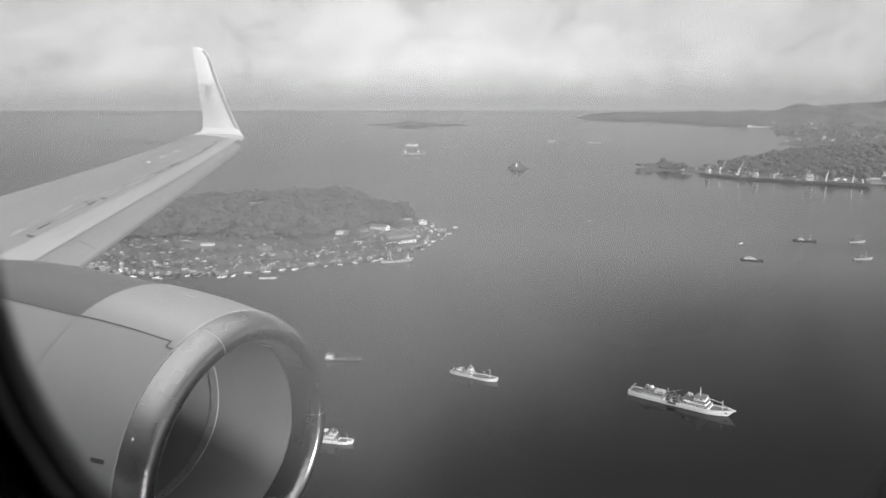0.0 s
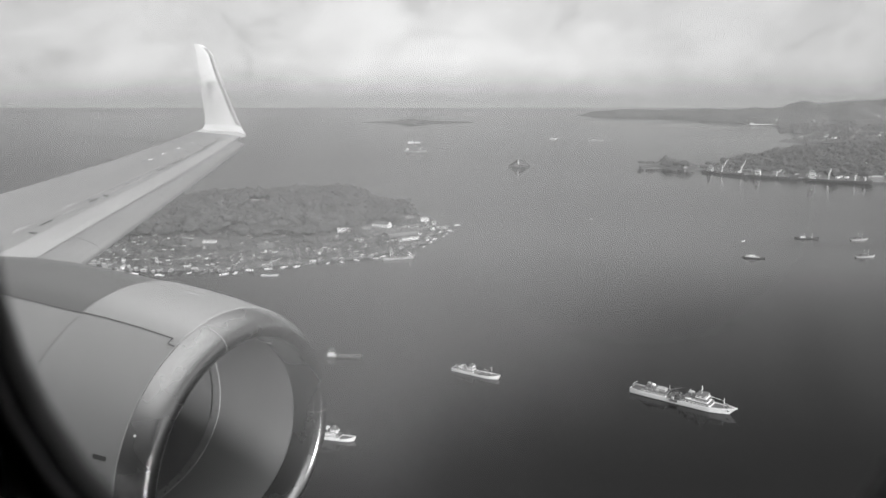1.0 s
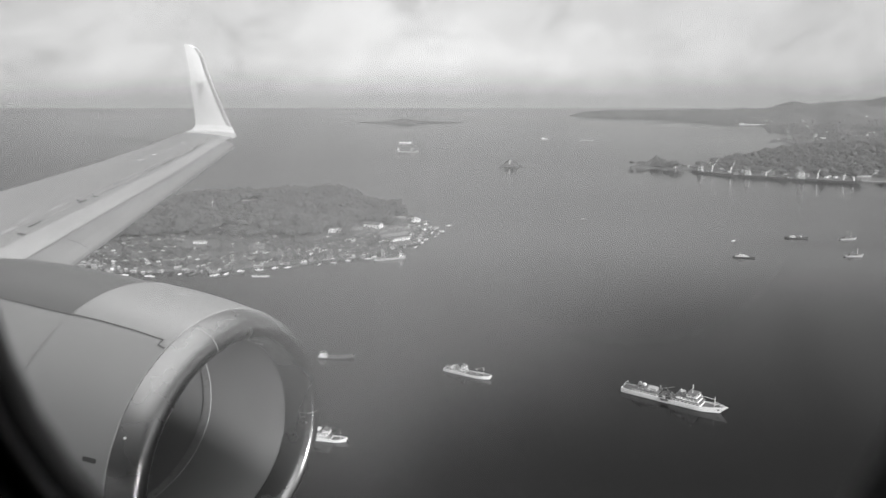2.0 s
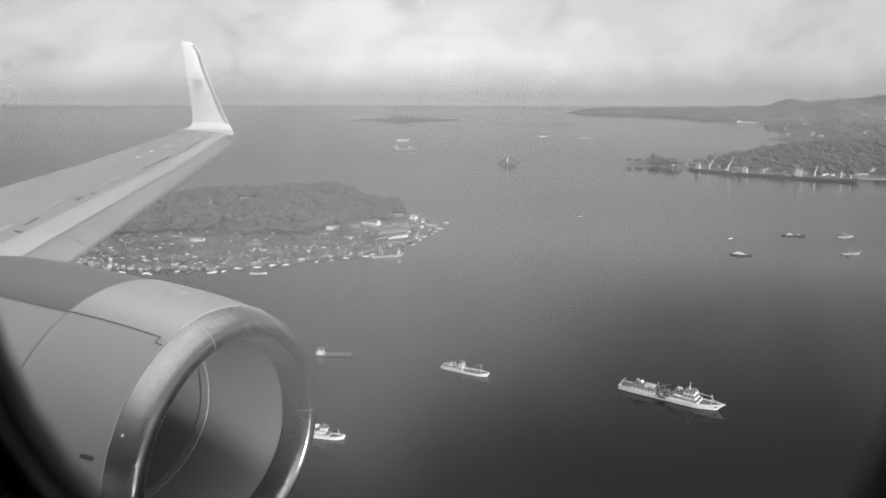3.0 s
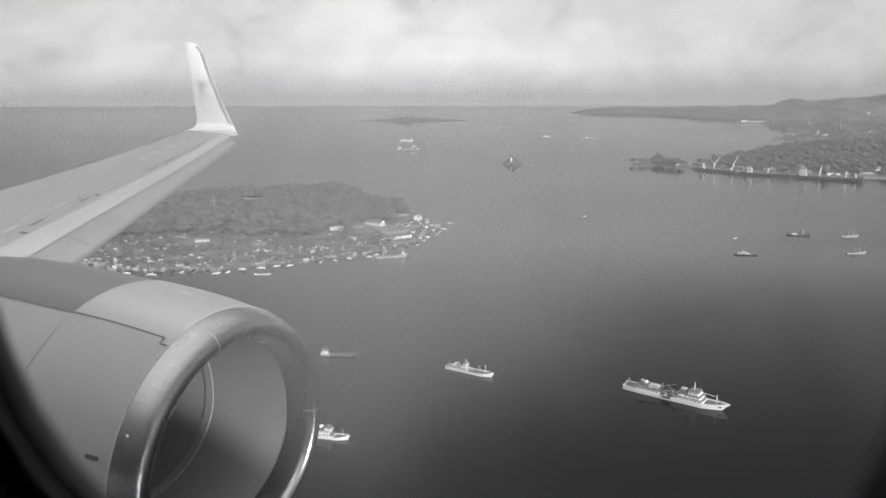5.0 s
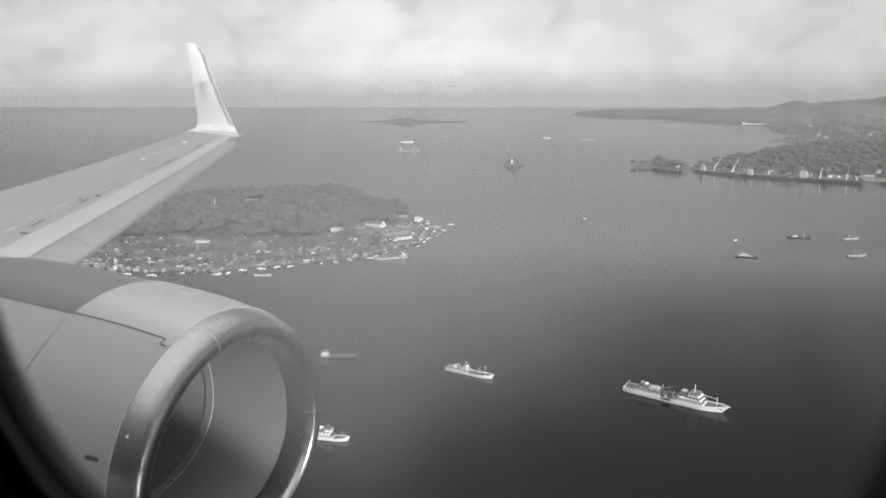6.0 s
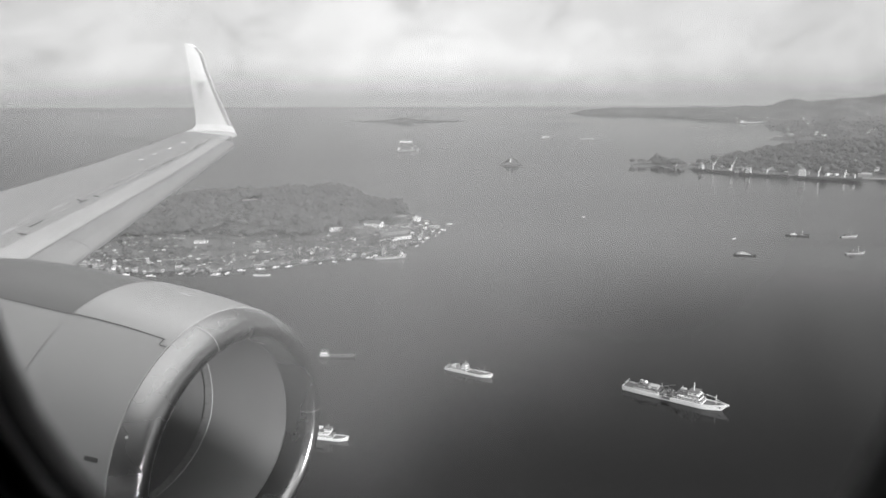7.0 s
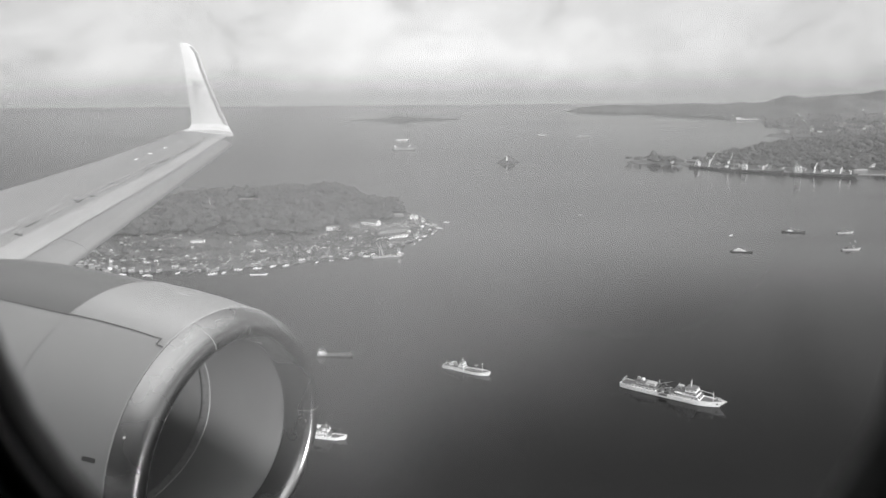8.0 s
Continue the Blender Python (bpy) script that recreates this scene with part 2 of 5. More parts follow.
M = {
    "water": water_material(),
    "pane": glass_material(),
    "cowl": material("cowl_paint", 0.33, 0.38, 0, 1.2, 0.06, spec=0.4),
    # cowl grey, darkened mostly to put shade into the colour
    "rear_cowl": material("shaded_rear_cowl_paint", 0.12, 0.42, 0, 1.0, 0.08, spec=0.25),
    "lip": material("polished_aluminium", 0.34, 0.27, 1.0, 2.0, 0.06),
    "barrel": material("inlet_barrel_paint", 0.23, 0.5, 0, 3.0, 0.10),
    "strip": material("riveted_joint_strip", 0.40, 0.45, 0.3, 6.0, 0.15),
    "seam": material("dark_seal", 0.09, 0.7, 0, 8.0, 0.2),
    "fan": material("titanium_fan", 0.18, 0.4, 0.8, 4.0, 0.1),
    "wing": material("wing_paint", 0.28, 0.42, 0, 0.9, 0.22, stretch=(2.2, 0.22, 1), turn=-27.5),
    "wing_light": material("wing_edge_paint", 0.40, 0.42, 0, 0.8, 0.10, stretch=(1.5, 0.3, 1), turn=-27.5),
    "slat": material("bare_slat_metal", 0.34, 0.40, 0.5, 1.5, 0.10),
    "winglet": material("white_winglet_paint", 0.88, 0.35, 0, 1.2, 0.03),
    "edge": material("grey_edge_strip", 0.42, 0.4, 0.3, 2.0, 0.1),
    "emblem": material("grey_emblem_paint", 0.30, 0.5, 0, 5.0, 0.1),
    "fuselage": material("fuselage_paint", 0.70, 0.35, 0, 0.7, 0.05),
    "liner": material("dark_window_liner", 0.045, 0.6, 0, 20.0, 0.2),
    "soil": material("island_soil", 0.13, 0.95, 0, 0.02, 0.35, bump=0.6, bump_scale=0.2),
    "farland": material("grassy_far_slope", 0.13, 0.95, 0, 0.010, 0.60, bump=1.0, bump_scale=0.05),
    "leaf": material("tropical_foliage", 0.15, 0.7, 0, 0.035, 0.36, island=0.14, spec=0.3, thin=0.35),
    "bark": material("tree_bark", 0.12, 0.9, 0, 2.0, 0.3),
    "wall": material("painted_house_wall", 0.28, 0.8, 0, 0.4, 0.15, vary=0.35),
    "white_wall": material("white_plaster", 0.74, 0.75, 0, 0.3, 0.08),
    "roof": material("corrugated_roof", 0.26, 0.55, 0.15, 0.25, 0.25, vary=0.55),
    "shed_roof": material("old_shed_roof", 0.17, 0.6, 0.1, 0.12, 0.22),
    "bright_roof": material("new_metal_roof", 0.50, 0.45, 0.2, 0.2, 0.15, vary=0.35),
    "glass": material("dark_window_glass", 0.05, 0.2, 0, 1.0, 0.1),
    "wood": material("weathered_timber", 0.22, 0.85, 0, 0.8, 0.3, vary=0.2),
    "concrete": material("wharf_concrete", 0.20, 0.85, 0, 0.06, 0.25),
    "hull_white": material("white_ship_paint", 0.84, 0.4, 0, 0.15, 0.10),
    "roof_deck": material("grey_roof_deck", 0.13, 0.7, 0, 0.5, 0.25),
    "hull_grey": material("grey_ship_paint", 0.38, 0.5, 0, 0.15, 0.15),
    "hull_dark": material("black_ship_paint", 0.06, 0.5, 0, 0.15, 0.25),
    "deck": material("ship_deck_paint", 0.14, 0.75, 0, 0.4, 0.3),
    "rust": material("boot_topping", 0.10, 0.7, 0, 0.3, 0.3),
    "ship_house": material("white_deckhouse_paint", 0.88, 0.4, 0, 0.4, 0.06),
    "gear": material("crane_paint", 0.82, 0.5, 0, 0.6, 0.12),
    "rock": material("shore_rock", 0.12, 0.95, 0, 0.1, 0.4, bump=0.8, bump_scale=0.3),
    "dirt": material("packed_earth_road", 0.24, 0.95, 0, 0.05, 0.25),
    "tank": material("white_tank_paint", 0.80, 0.4, 0, 0.2, 0.06),
}

# ---- mesh helpers ----


def mesh_object(name, bm, mat, smooth=False):
    me = bpy.data.meshes.new(name)
    bmesh.ops.recalc_face_normals(bm, faces=bm.faces)
    bm.to_mesh(me)
    bm.free()
    if smooth:
        me.polygons.foreach_set("use_smooth", [True] * len(me.polygons))
    me.materials.append(M[mat])
    return new(name, me)


def part(name, bm, mat, parent, label="", smooth=False):
    ob = mesh_object(name, bm, mat, smooth)
    ob.parent = parent
    return tagged(ob, label) if label else ob


def thing(name, label, category, group="", m=None, kind=""):
    ob = new(name)
    if m is not None:
        ob.matrix_world = m
    return tagged(ob, label, category, group, kind)


def box(bm, x0, x1, y0, y1, z0, z1, bevel=0.0, m=None):
    vs = [bm.verts.new((x, y, z)) for x in (x0, x1) for y in (y0, y1) for z in (z0, z1)]
    fs = [bm.faces.new([vs[i] for i in q]) for q in ((0, 1, 3, 2), (4, 6, 7, 5), (0, 4, 5, 1), (2, 3, 7, 6), (0, 2, 6, 4), (1, 5, 7, 3))]
    if bevel:
        es = list({e for f in fs for e in f.edges})
        out = bmesh.ops.bevel(bm, geom=es, offset=bevel, segments=1, affect="EDGES")
        vs = list({v for f in out["faces"] for v in f.verts} | {v for v in vs if v.is_valid})
    if m is not None:
        bmesh.ops.transform(bm, matrix=m, verts=[v for v in vs if v.is_valid])
    return bm


def boxes(*items, bevel=0.0):
    bm = bmesh.new()
    for it in items:
        box(bm, *it, bevel=bevel)
    return bm


def rod(bm, a, b, r0, r1=None, n=8):
    a, b = Vector(a), Vector(b)
    r1 = r0 if r1 is None else r1
    q = (b - a).to_track_quat("Z", "Y")
    rings = []
    for c, r in ((a, r0), (b, r1)):
        rings.append([bm.verts.new(c + q @ Vector((r * math.cos(2 * math.pi * i / n), r * math.sin(2 * math.pi * i / n), 0))) for i in range(n)])
    for i in range(n):
        bm.faces.new((rings[0][i], rings[0][(i + 1) % n], rings[1][(i + 1) % n], rings[1][i]))
    bm.faces.new(rings[0][::-1])
    bm.faces.new(rings[1])
    return bm


def rods(*items, n=8):
    bm = bmesh.new()
    for it in items:
        rod(bm, *it, n=n)
    return bm


def loft(bm, rings, closed=True, cap=False):
    """Skin over rows of points, each row as long as the next."""
    rows = [[bm.verts.new(p) for p in r] for r in rings]
    n = len(rows[0])
    for a, b in zip(rows, rows[1:]):
        for i in range(n if closed else n - 1):
            j = (i + 1) % n
            bm.faces.new((a[i], a[j], b[j], b[i]))
    if cap:
        bm.faces.new(rows[0][::-1])
        bm.faces.new(rows[-1])
    return bm


def nacelle_point(x, r, a):
    """A point of the nacelle: x along its long axis, r its radius, a the angle from outboard over the top. Flat underneath, fuller on top."""
    s = math.sin(a)
    rr = r * (1 + 0.078 * s + 0.012 * max(0.0, math.cos(a - 0.55)) ** 6)
    return NACELLE @ Vector((x, rr * math.cos(a), rr * s * (0.762 if s < 0 else 1.0)))


def spin(profile, n=96, a0=0.0, a1=360.0):
    """A skin round the nacelle's long axis, from angle a0 to a1: profile of (x, radius)."""
    full = a1 - a0 > 359.9
    bm = bmesh.new()
    loft(bm, [[nacelle_point(x, r, radians(a0 + (a1 - a0) * i / n)) for i in range(n if full else n + 1)] for x, r in profile], closed=full)
    return bm

# ---- sea ----


def sea_z(r):
    """The sheet of the sea; past the bay it lifts slowly, so that the horizon lies within reach."""
    return max(0.0, (r - 1700) * 226.0 / 3250.0)


def build_sea():
    bm = bmesh.new()
    radii = [0, 120, 300, 700, 1200, 1700, 2500, 3300, 4100, 4950]
    n = 96
    rows = []
    for r in radii:
        rows.append([bm.verts.new((r * math.cos(2 * math.pi * i / n), r * math.sin(2 * math.pi * i / n), sea_z(r))) for i in range(n)] if r else [bm.verts.new((0, 0, 0))] * n)
    for a, b in zip(rows, rows[1:]):
        for i in range(n):
            j = (i + 1) % n
            bm.faces.new((a[i], b[i], b[j]) if a[i] is a[j] else (a[i], b[i], b[j], a[j]))
    ob = mesh_object("water", bm, "water", True)
    return tagged(ob, "calm dark sea with faint streaks reaching the hazy horizon", "sea", kind="structure")


build_sea()

# ---- airliner ----
# pose() turns about x first, then y, then z; local x is forward, y outboard, z up, the origin is the eye
airliner = thing("airliner", "white twin-engined jet airliner seen from a cabin window, slats extended", "airplane", m=CABIN)
NACELLE = pose(-2.7445, 3.60, -2.2405, 0, -3.59, -1.47)


def wing_edge(o):
    """The leading edge at o metres outboard of the eye."""
    if o >= 6.0:
        return Vector((-12.94 + 0.517 * (16.24 - o), o, -0.85 - 0.147 * (15.9 - o)))
    x = -12.94 + 0.517 * 10.24 + (6.0 - o) * 0.53
    return Vector((x + max(0.0, 2.2 - o) * 0.6, o, -2.305 - 0.03 * (6.0 - o)))


def chord(o):
    return float(np.interp(o, [0.0, 5.5, 8.84, 9.87, 11.12, 12.82, 15.04, 16.45, 17.0], [7.6, 3.72, 3.16, 2.88, 2.60, 2.32, 2.02, 1.93, 1.90]))


def slat_width(o):
    return float(np.interp(o, [5.0, 6.53, 8.91, 11.35, 13.15, 16.0], [0.86, 0.80, 0.67, 0.49, 0.43, 0.41]))


def wing_row(o, a, b, up=0.0, thick=True, n=10):
    """Points of a wing section from fraction a to b of the chord behind the slat: over the top, then back below."""
    e, c, s = wing_edge(o), chord(o), slat_width(o)
    rows = []
    for i in range(n + 1):
        f = a + (b - a) * i / n
        x = s * 0.72 + f * (c - s * 0.72)
        z = 0.05 + 0.20 * c / 4 * (math.sqrt(max(f, 0)) * 0.9 - f * 0.9) + up
        rows.append(Vector((e.x - x, o, e.z + z)))
    if thick:
        for i in range(n, -1, -1):
            f = a + (b - a) * i / n
            x = s * 0.72 + f * (c - s * 0.72)
            t = 0.34 * c / 4 * (0.25 + 0.9 * math.sqrt(max(f, 0.0)) * (1 - f)) * (1 - f * 0.9)
            z = 0.05 + 0.20 * c / 4 * (math.sqrt(max(f, 0)) * 0.9 - f * 0.9) - t - 0.012
            rows.append(Vector((e.x - x, o, e.z + z)))
    return rows


def build_wing():
    stations = [0.1, 1.2, 2.2, 3.6, 5.0, 6.0, 8, 10, 12, 14, 15.9, 16.55]
    bm = bmesh.new()
    loft(bm, [wing_row(o, 0.0, 1.0) for o in stations], cap=True)
    wing = part("wing", bm, "wing", airliner, "light grey swept wing skin")
    # pale front skin behind the slats
    bm = bmesh.new()
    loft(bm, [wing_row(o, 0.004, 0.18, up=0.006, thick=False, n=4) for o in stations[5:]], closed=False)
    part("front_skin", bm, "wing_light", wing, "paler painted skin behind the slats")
    # slats in four lengths, drooped, each a curved blade
    for o0, o1 in ((4.9, 7.47), (7.48, 10.17), (10.18, 12.97), (12.98, 15.95)):
        rows = []
        for o in (o0, (o0 + o1) / 2, o1):
            e, s = wing_edge(o), slat_width(o)
            up = [Vector((e.x - s * f * 0.75, o, e.z + dz)) for f, dz in ((0.0, -0.085), (0.03, -0.05), (0.12, -0.02), (0.35, 0.015), (0.7, 0.04), (1.0, 0.045))]
            low = [Vector((e.x - s * f * 0.75, o, e.z + dz)) for f, dz in ((1.0, 0.038), (0.6, 0.01), (0.3, -0.05), (0.08, -0.12), (0.0, -0.115))]
            rows.append(up + low)
        bm = bmesh.new()
        loft(bm, rows, cap=True)
        part("slat", bm, "slat", wing, "drooped grey metal slat", smooth=False)
    # spoilers and the flap along the trailing edge
    for o0, o1 in ((6.2, 7.6), (7.65, 9.05), (9.1, 10.5), (10.55, 11.9)):
        bm = bmesh.new()
        loft(bm, [wing_row(o, 0.63, 0.80, up=0.002, thick=False, n=3) for o in (o0, (o0 + o1) / 2, o1)], closed=False)
        part("spoiler", bm, "wing", wing)
    bm = bmesh.new()
    loft(bm, [wing_row(o, 0.82, 1.0, up=0.002, thick=False, n=3) for o in (4.0, 6.0, 8.0, 10.0, 11.9)], closed=False)
    part("flap", bm, "wing", wing, "grey flap panel")
    bm = bmesh.new()
    loft(bm, [wing_row(o, 0.76, 1.0, up=0.002, thick=False, n=3) for o in (12.1, 13.5, 15.2)], closed=False)
    part("aileron", bm, "wing", wing)
    # dark slots behind the slats and small fittings
    rnd = random.Random(4)
    for o in (7.47, 8.1, 8.9, 9.6, 10.17, 10.9, 11.6, 12.3, 12.97, 13.7, 14.4, 15.1):
        e, s = wing_edge(o), slat_width(o)
        w = rnd.uniform(0.2, 0.75)
        p = wing_row(o, 0.25, 0.25, up=0.010, thick=False, n=1)[0]
        q = wing_row(o + w, 0.25, 0.25, up=0.010, thick=False, n=1)[0]
        bm = bmesh.new()
        d = Vector((-rnd.uniform(0.015, 0.035), 0, 0.0))
        vs = [bm.verts.new(v) for v in (p, q, q + d, p + d)]
        vs2 = [bm.verts.new(v + Vector((0, 0, 0.012))) for v in (p, q, q + d, p + d)]
        bm.faces.new(vs2)
        for i in range(4):
            bm.faces.new((vs[i], vs[(i + 1) % 4], vs2[(i + 1) % 4], vs2[i]))
        part("access_slot", bm, "seam" if w < 0.4 else "edge", wing)
    for o in [7.2 + 0.37 * k for k in range(24)]:
        if rnd.random() < 0.35:
            continue
        f = rnd.choice((0.20, 0.235, 0.262, 0.30))
        p = wing_row(o, f, f, up=0.009, thick=False, n=1)[0]
        a, b = rnd.uniform(0.03, 0.14), rnd.uniform(0.01, 0.05)
        part("fastener_plate", boxes((p.x - a, p.x, p.y - b, p.y + b, p.z - 0.02, p.z + 0.003)), "seam" if rnd.random() < 0.5 else "edge", wing)
    # fine joints of the skin panels: two long lines and the rungs between them
    def joint(points, w=0.011, mat="edge"):
        bm = bmesh.new()
        ps = [wing_row(o, f, f, up=0.013, thick=False, n=1)[0] for o, f in points]
        for p, q in zip(ps, ps[1:]):
            rod(bm, p, q, w, n=4)
        part("panel_joint", bm, mat, wing, "fine dark panel joint")

    joint([(9.0 + 0.5 * k, 0.325) for k in range(9)], 0.008)
    for o in (9.0, 9.45, 9.8, 10.3, 10.7, 11.25, 11.6, 12.2, 12.9):
        joint([(o, 0.262), (o + 0.05, 0.325)], 0.008, "seam" if o in (9.0, 10.3, 11.6) else "edge")
    for o in (13.6, 14.5):
        joint([(o, 0.262), (o + 0.16, 0.47)], 0.006)
    for o, f, a, b in ((7.6, 0.36, 0.40, 0.03), (8.3, 0.33, 0.55, 0.05), (9.0, 0.42, 0.5, 0.04), (7.0, 0.31, 0.5, 0.06), (6.6, 0.45, 0.6, 0.05)):
        bm = bmesh.new()
        loft(bm, [[Vector(p) for p in (wing_row(o + a * u, f, f, up=0.0055, thick=False, n=1)[0] - Vector((b * math.sin(math.pi * u) * 2, 0, 0)), wing_row(o + a * u, f, f, up=0.0055, thick=False, n=1)[0])] for u in (0.02, 0.25, 0.5, 0.75, 0.98)], closed=False)
        part("oil_stain", bm, "edge", wing, "dark smear of oil on the skin")
    for o, f in ((12.5, 0.62), (13.2, 0.62), (14.0, 0.60), (14.9, 0.60)):
        p = wing_row(o, f, f, up=0.012, thick=False, n=1)[0]
        part("access_panel", boxes((p.x - 0.018, p.x + 0.018, p.y - 0.07, p.y + 0.07, p.z - 0.02, p.z + 0.002), bevel=0.003), "winglet", wing)
    for o in (12.05, 15.25):
        p = wing_row(o, 1.0, 1.0, thick=False, n=1)[0]
        part("static_wick", rods((p, p + Vector((-0.35, 0.05, 0.02)), 0.02, 0.008), n=5), "seam", wing)


def build_winglet():
    # chord rows from the wing's end, sweeping up through the bend
    le = [Vector(p) for p in ((-13.16, 16.5, -0.66), (-13.50, 16.85, -0.60), (-13.76, 17.02, -0.45), (-13.97, 17.06, -0.20), (-14.38, 17.12, 0.37), (-14.85, 17.22, 1.02), (-15.15, 17.28, 1.52), (-15.40, 17.31, 1.73), (-15.64, 17.32, 1.81))]
    te = [Vector(p) for p in ((-14.98, 16.5, -0.72), (-15.06, 16.86, -0.64), (-15.10, 17.03, -0.50), (-15.16, 17.07, -0.22), (-15.36, 17.12, 0.37), (-15.58, 17.22, 1.02), (-15.80, 17.28, 1.58), (-15.88, 17.31, 1.76), (-15.92, 17.32, 1.82))]
    skins, edges, body = [], [], []
    for k, (a, b) in enumerate(zip(le, te)):
        span = (le[min(k + 1, 7)] - le[max(min(k, 7) - 1, 0)]).normalized()
        along = (b - a).normalized()
        nrm = span.cross(along).normalized()
        c = (b - a).length
        t = 0.045 * c + 0.01
        prof = [(0.0, 0.0), (0.015, 0.32), (0.04, 0.52), (0.09, 0.75), (0.18, 0.93), (0.32, 1.0), (0.52, 0.84), (0.76, 0.48), (1.0, 0.08)]
        row = [a + along * c * f + nrm * t * h for f, h in prof] + [a + along * c * f - nrm * t * h for f, h in prof[:0:-1]]
        body.append(row)
        if 2 <= k < 8:
            d = min(0.13, c * 0.3)
            edges.append([a - along * 0.012 + nrm * 0.002, a + along * d * 0.25 + nrm * (t * 0.62 + 0.006), a + along * d + nrm * (t * 0.92 + 0.006),
                          a + along * d * 0.99 - nrm * (t * 0.92 + 0.006), a + along * d * 0.25 - nrm * (t * 0.62 + 0.006)])
    bm = bmesh.new()
    loft(bm, body, cap=True)
    winglet = part("winglet", bm, "winglet", airliner, "bright white upswept winglet")
    bm = bmesh.new()
    loft(bm, edges, cap=True)
    part("edge_strip", bm, "edge", winglet, "grey metal leading edge")
    # plain looped emblem, drawn as thin raised lines
    mid, al, upw = Vector((-15.032, 17.096, 0.575)), Vector((0.995, 0.010, 0.068)), Vector((-0.185, 0.149, 0.971))

    def line(points):
        bm = bmesh.new()
        ps = [mid + al * u * 1.33 + upw * v * 1.3 for u, v in points]
        for p, q in zip(ps, ps[1:]):
            rod(bm, p, q, 0.005, n=5)
        return bm

    def loop(cu, cv, ru, rv, t0=0, t1=360):
        return [(cu + ru * math.cos(radians(t)), cv + rv * math.sin(radians(t))) for t in range(t0, t1 + 1, 20)]

    for pts in (loop(-0.13, 0.07, 0.085, 0.075), loop(0.13, 0.07, 0.085, 0.075),
                [(-0.1, 0.0), (0.06, 0.14), (0.1, 0.10), (-0.06, -0.06), (-0.1, -0.02)], [(0.1, 0.0), (-0.06, 0.14), (-0.1, 0.10), (0.06, -0.06), (0.1, -0.02)],
                [(-0.05, -0.05), (0.05, -0.15)], [(0.05, -0.05), (-0.05, -0.15)], loop(0.0, -0.2, 0.02, 0.06)):
        part("emblem", line(pts), "emblem", winglet, "thin grey looped emblem")


def build_engine():
    # lip: from the seam over the highlight into the throat
    lip = [(-0.101, 0.9295), (-0.05, 0.919), (0.0, 0.901), (0.035, 0.880), (0.057, 0.853), (0.067, 0.822), (0.062, 0.790), (0.045, 0.769), (0.01, 0.755), (-0.04, 0.747), (-0.10, 0.743), (-0.16, 0.742)]
    outer = [(-0.105, 0.9305), (-0.20, 0.946), (-0.30, 0.961), (-0.40, 0.975), (-0.50, 0.985), (-0.65, 0.998), (-0.80, 1.006), (-0.87, 1.009)]
    rear = [(-0.882, 1.004), (-1.1, 1.012), (-1.3, 1.024), (-1.6, 1.036), (-1.9, 1.042), (-2.2, 1.040), (-2.5, 1.02), (-2.9, 0.96), (-3.3, 0.86), (-3.32, 0.82), (-2.9, 0.84)]
    cowl = part("engine_cowl", spin(outer, 128), "cowl", airliner, "light grey painted fan cowl", smooth=True)
    inlet = part("inlet_lip", spin(lip, 160), "lip", airliner, "polished bare-metal inlet lip", smooth=True)
    # upper rear cowl takes the colour with shade in it; lower keeps cowl paint
    part("rear_cowl", spin(rear, 40, -20.0, HINGE), "rear_cowl", airliner, "grey thrust reverser cowl with shade put into its colour", smooth=True)
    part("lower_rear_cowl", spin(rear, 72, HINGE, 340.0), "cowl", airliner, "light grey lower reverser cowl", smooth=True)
    part("exhaust_core", spin([(-2.6, 0.58), (-3.3, 0.56), (-4.0, 0.42), (-4.5, 0.28), (-4.7, 0.02)], 48), "fan", airliner, smooth=True)
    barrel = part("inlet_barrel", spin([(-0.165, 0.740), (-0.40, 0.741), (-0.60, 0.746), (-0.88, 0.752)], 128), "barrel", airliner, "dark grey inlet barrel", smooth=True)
    part("joint_strip", spin([(-0.875, 0.750), (-0.88, 0.746), (-0.955, 0.750), (-0.96, 0.756)], 128), "strip", barrel, "riveted joint strip")
    part("rear_barrel", spin([(-0.884, 0.757), (-1.55, 0.775)], 96), "barrel", airliner, smooth=True)
    for k in range(64):
        a = 2 * math.pi * k / 64
        x = -0.918 + (0.020 if k % 2 else -0.020)
        part("rivet", rods((nacelle_point(x, 0.749, a), nacelle_point(x, 0.742, a), 0.006), n=6), "seam", barrel)
    # seams
    part("lip_seam", spin([(-0.099, 0.9297), (-0.099, 0.933), (-0.108, 0.935), (-0.108, 0.931)], 128), "wing_light", cowl, "bright lip joint")
    part("cowl_seam", spin([(-0.869, 1.009), (-0.870, 1.0115), (-0.880, 1.0115), (-0.881, 1.005)], 48, -20.0, HINGE), "wing", cowl, "fine cowl joint")

    def along(points, a, lift=0.003, half=0.0045):
        """A thin strip on the skin along the axis, at the angle a."""
        bm = bmesh.new()
        loft(bm, [[nacelle_point(x, r + lift, a + k * half / r) for k in (-1, 1)] for x, r in points], closed=False)
        return bm

    # hinge line along the cowl's flank, with its step at the lip
    ang = radians(HINGE)
    x0, r0 = outer[1][0] + 0.045, 0.940
    part("hinge_seam", along([(x0, r0)] + outer[1:] + rear[:6], ang), "seam", cowl, "dark cowl door joint")
    bm = bmesh.new()
    loft(bm, [[nacelle_point(x, r + 0.003, ang + k / r) for x, r in ((x0, r0), (x0 - 0.010, r0 + 0.0015))] for k in (-0.005, 0.02, 0.045)], closed=False)
    part("hinge_step", bm, "seam", cowl)
    part("hinge_seam", along([(-0.108, 0.932), (x0, r0)], ang + 0.045 / r0), "seam", cowl)
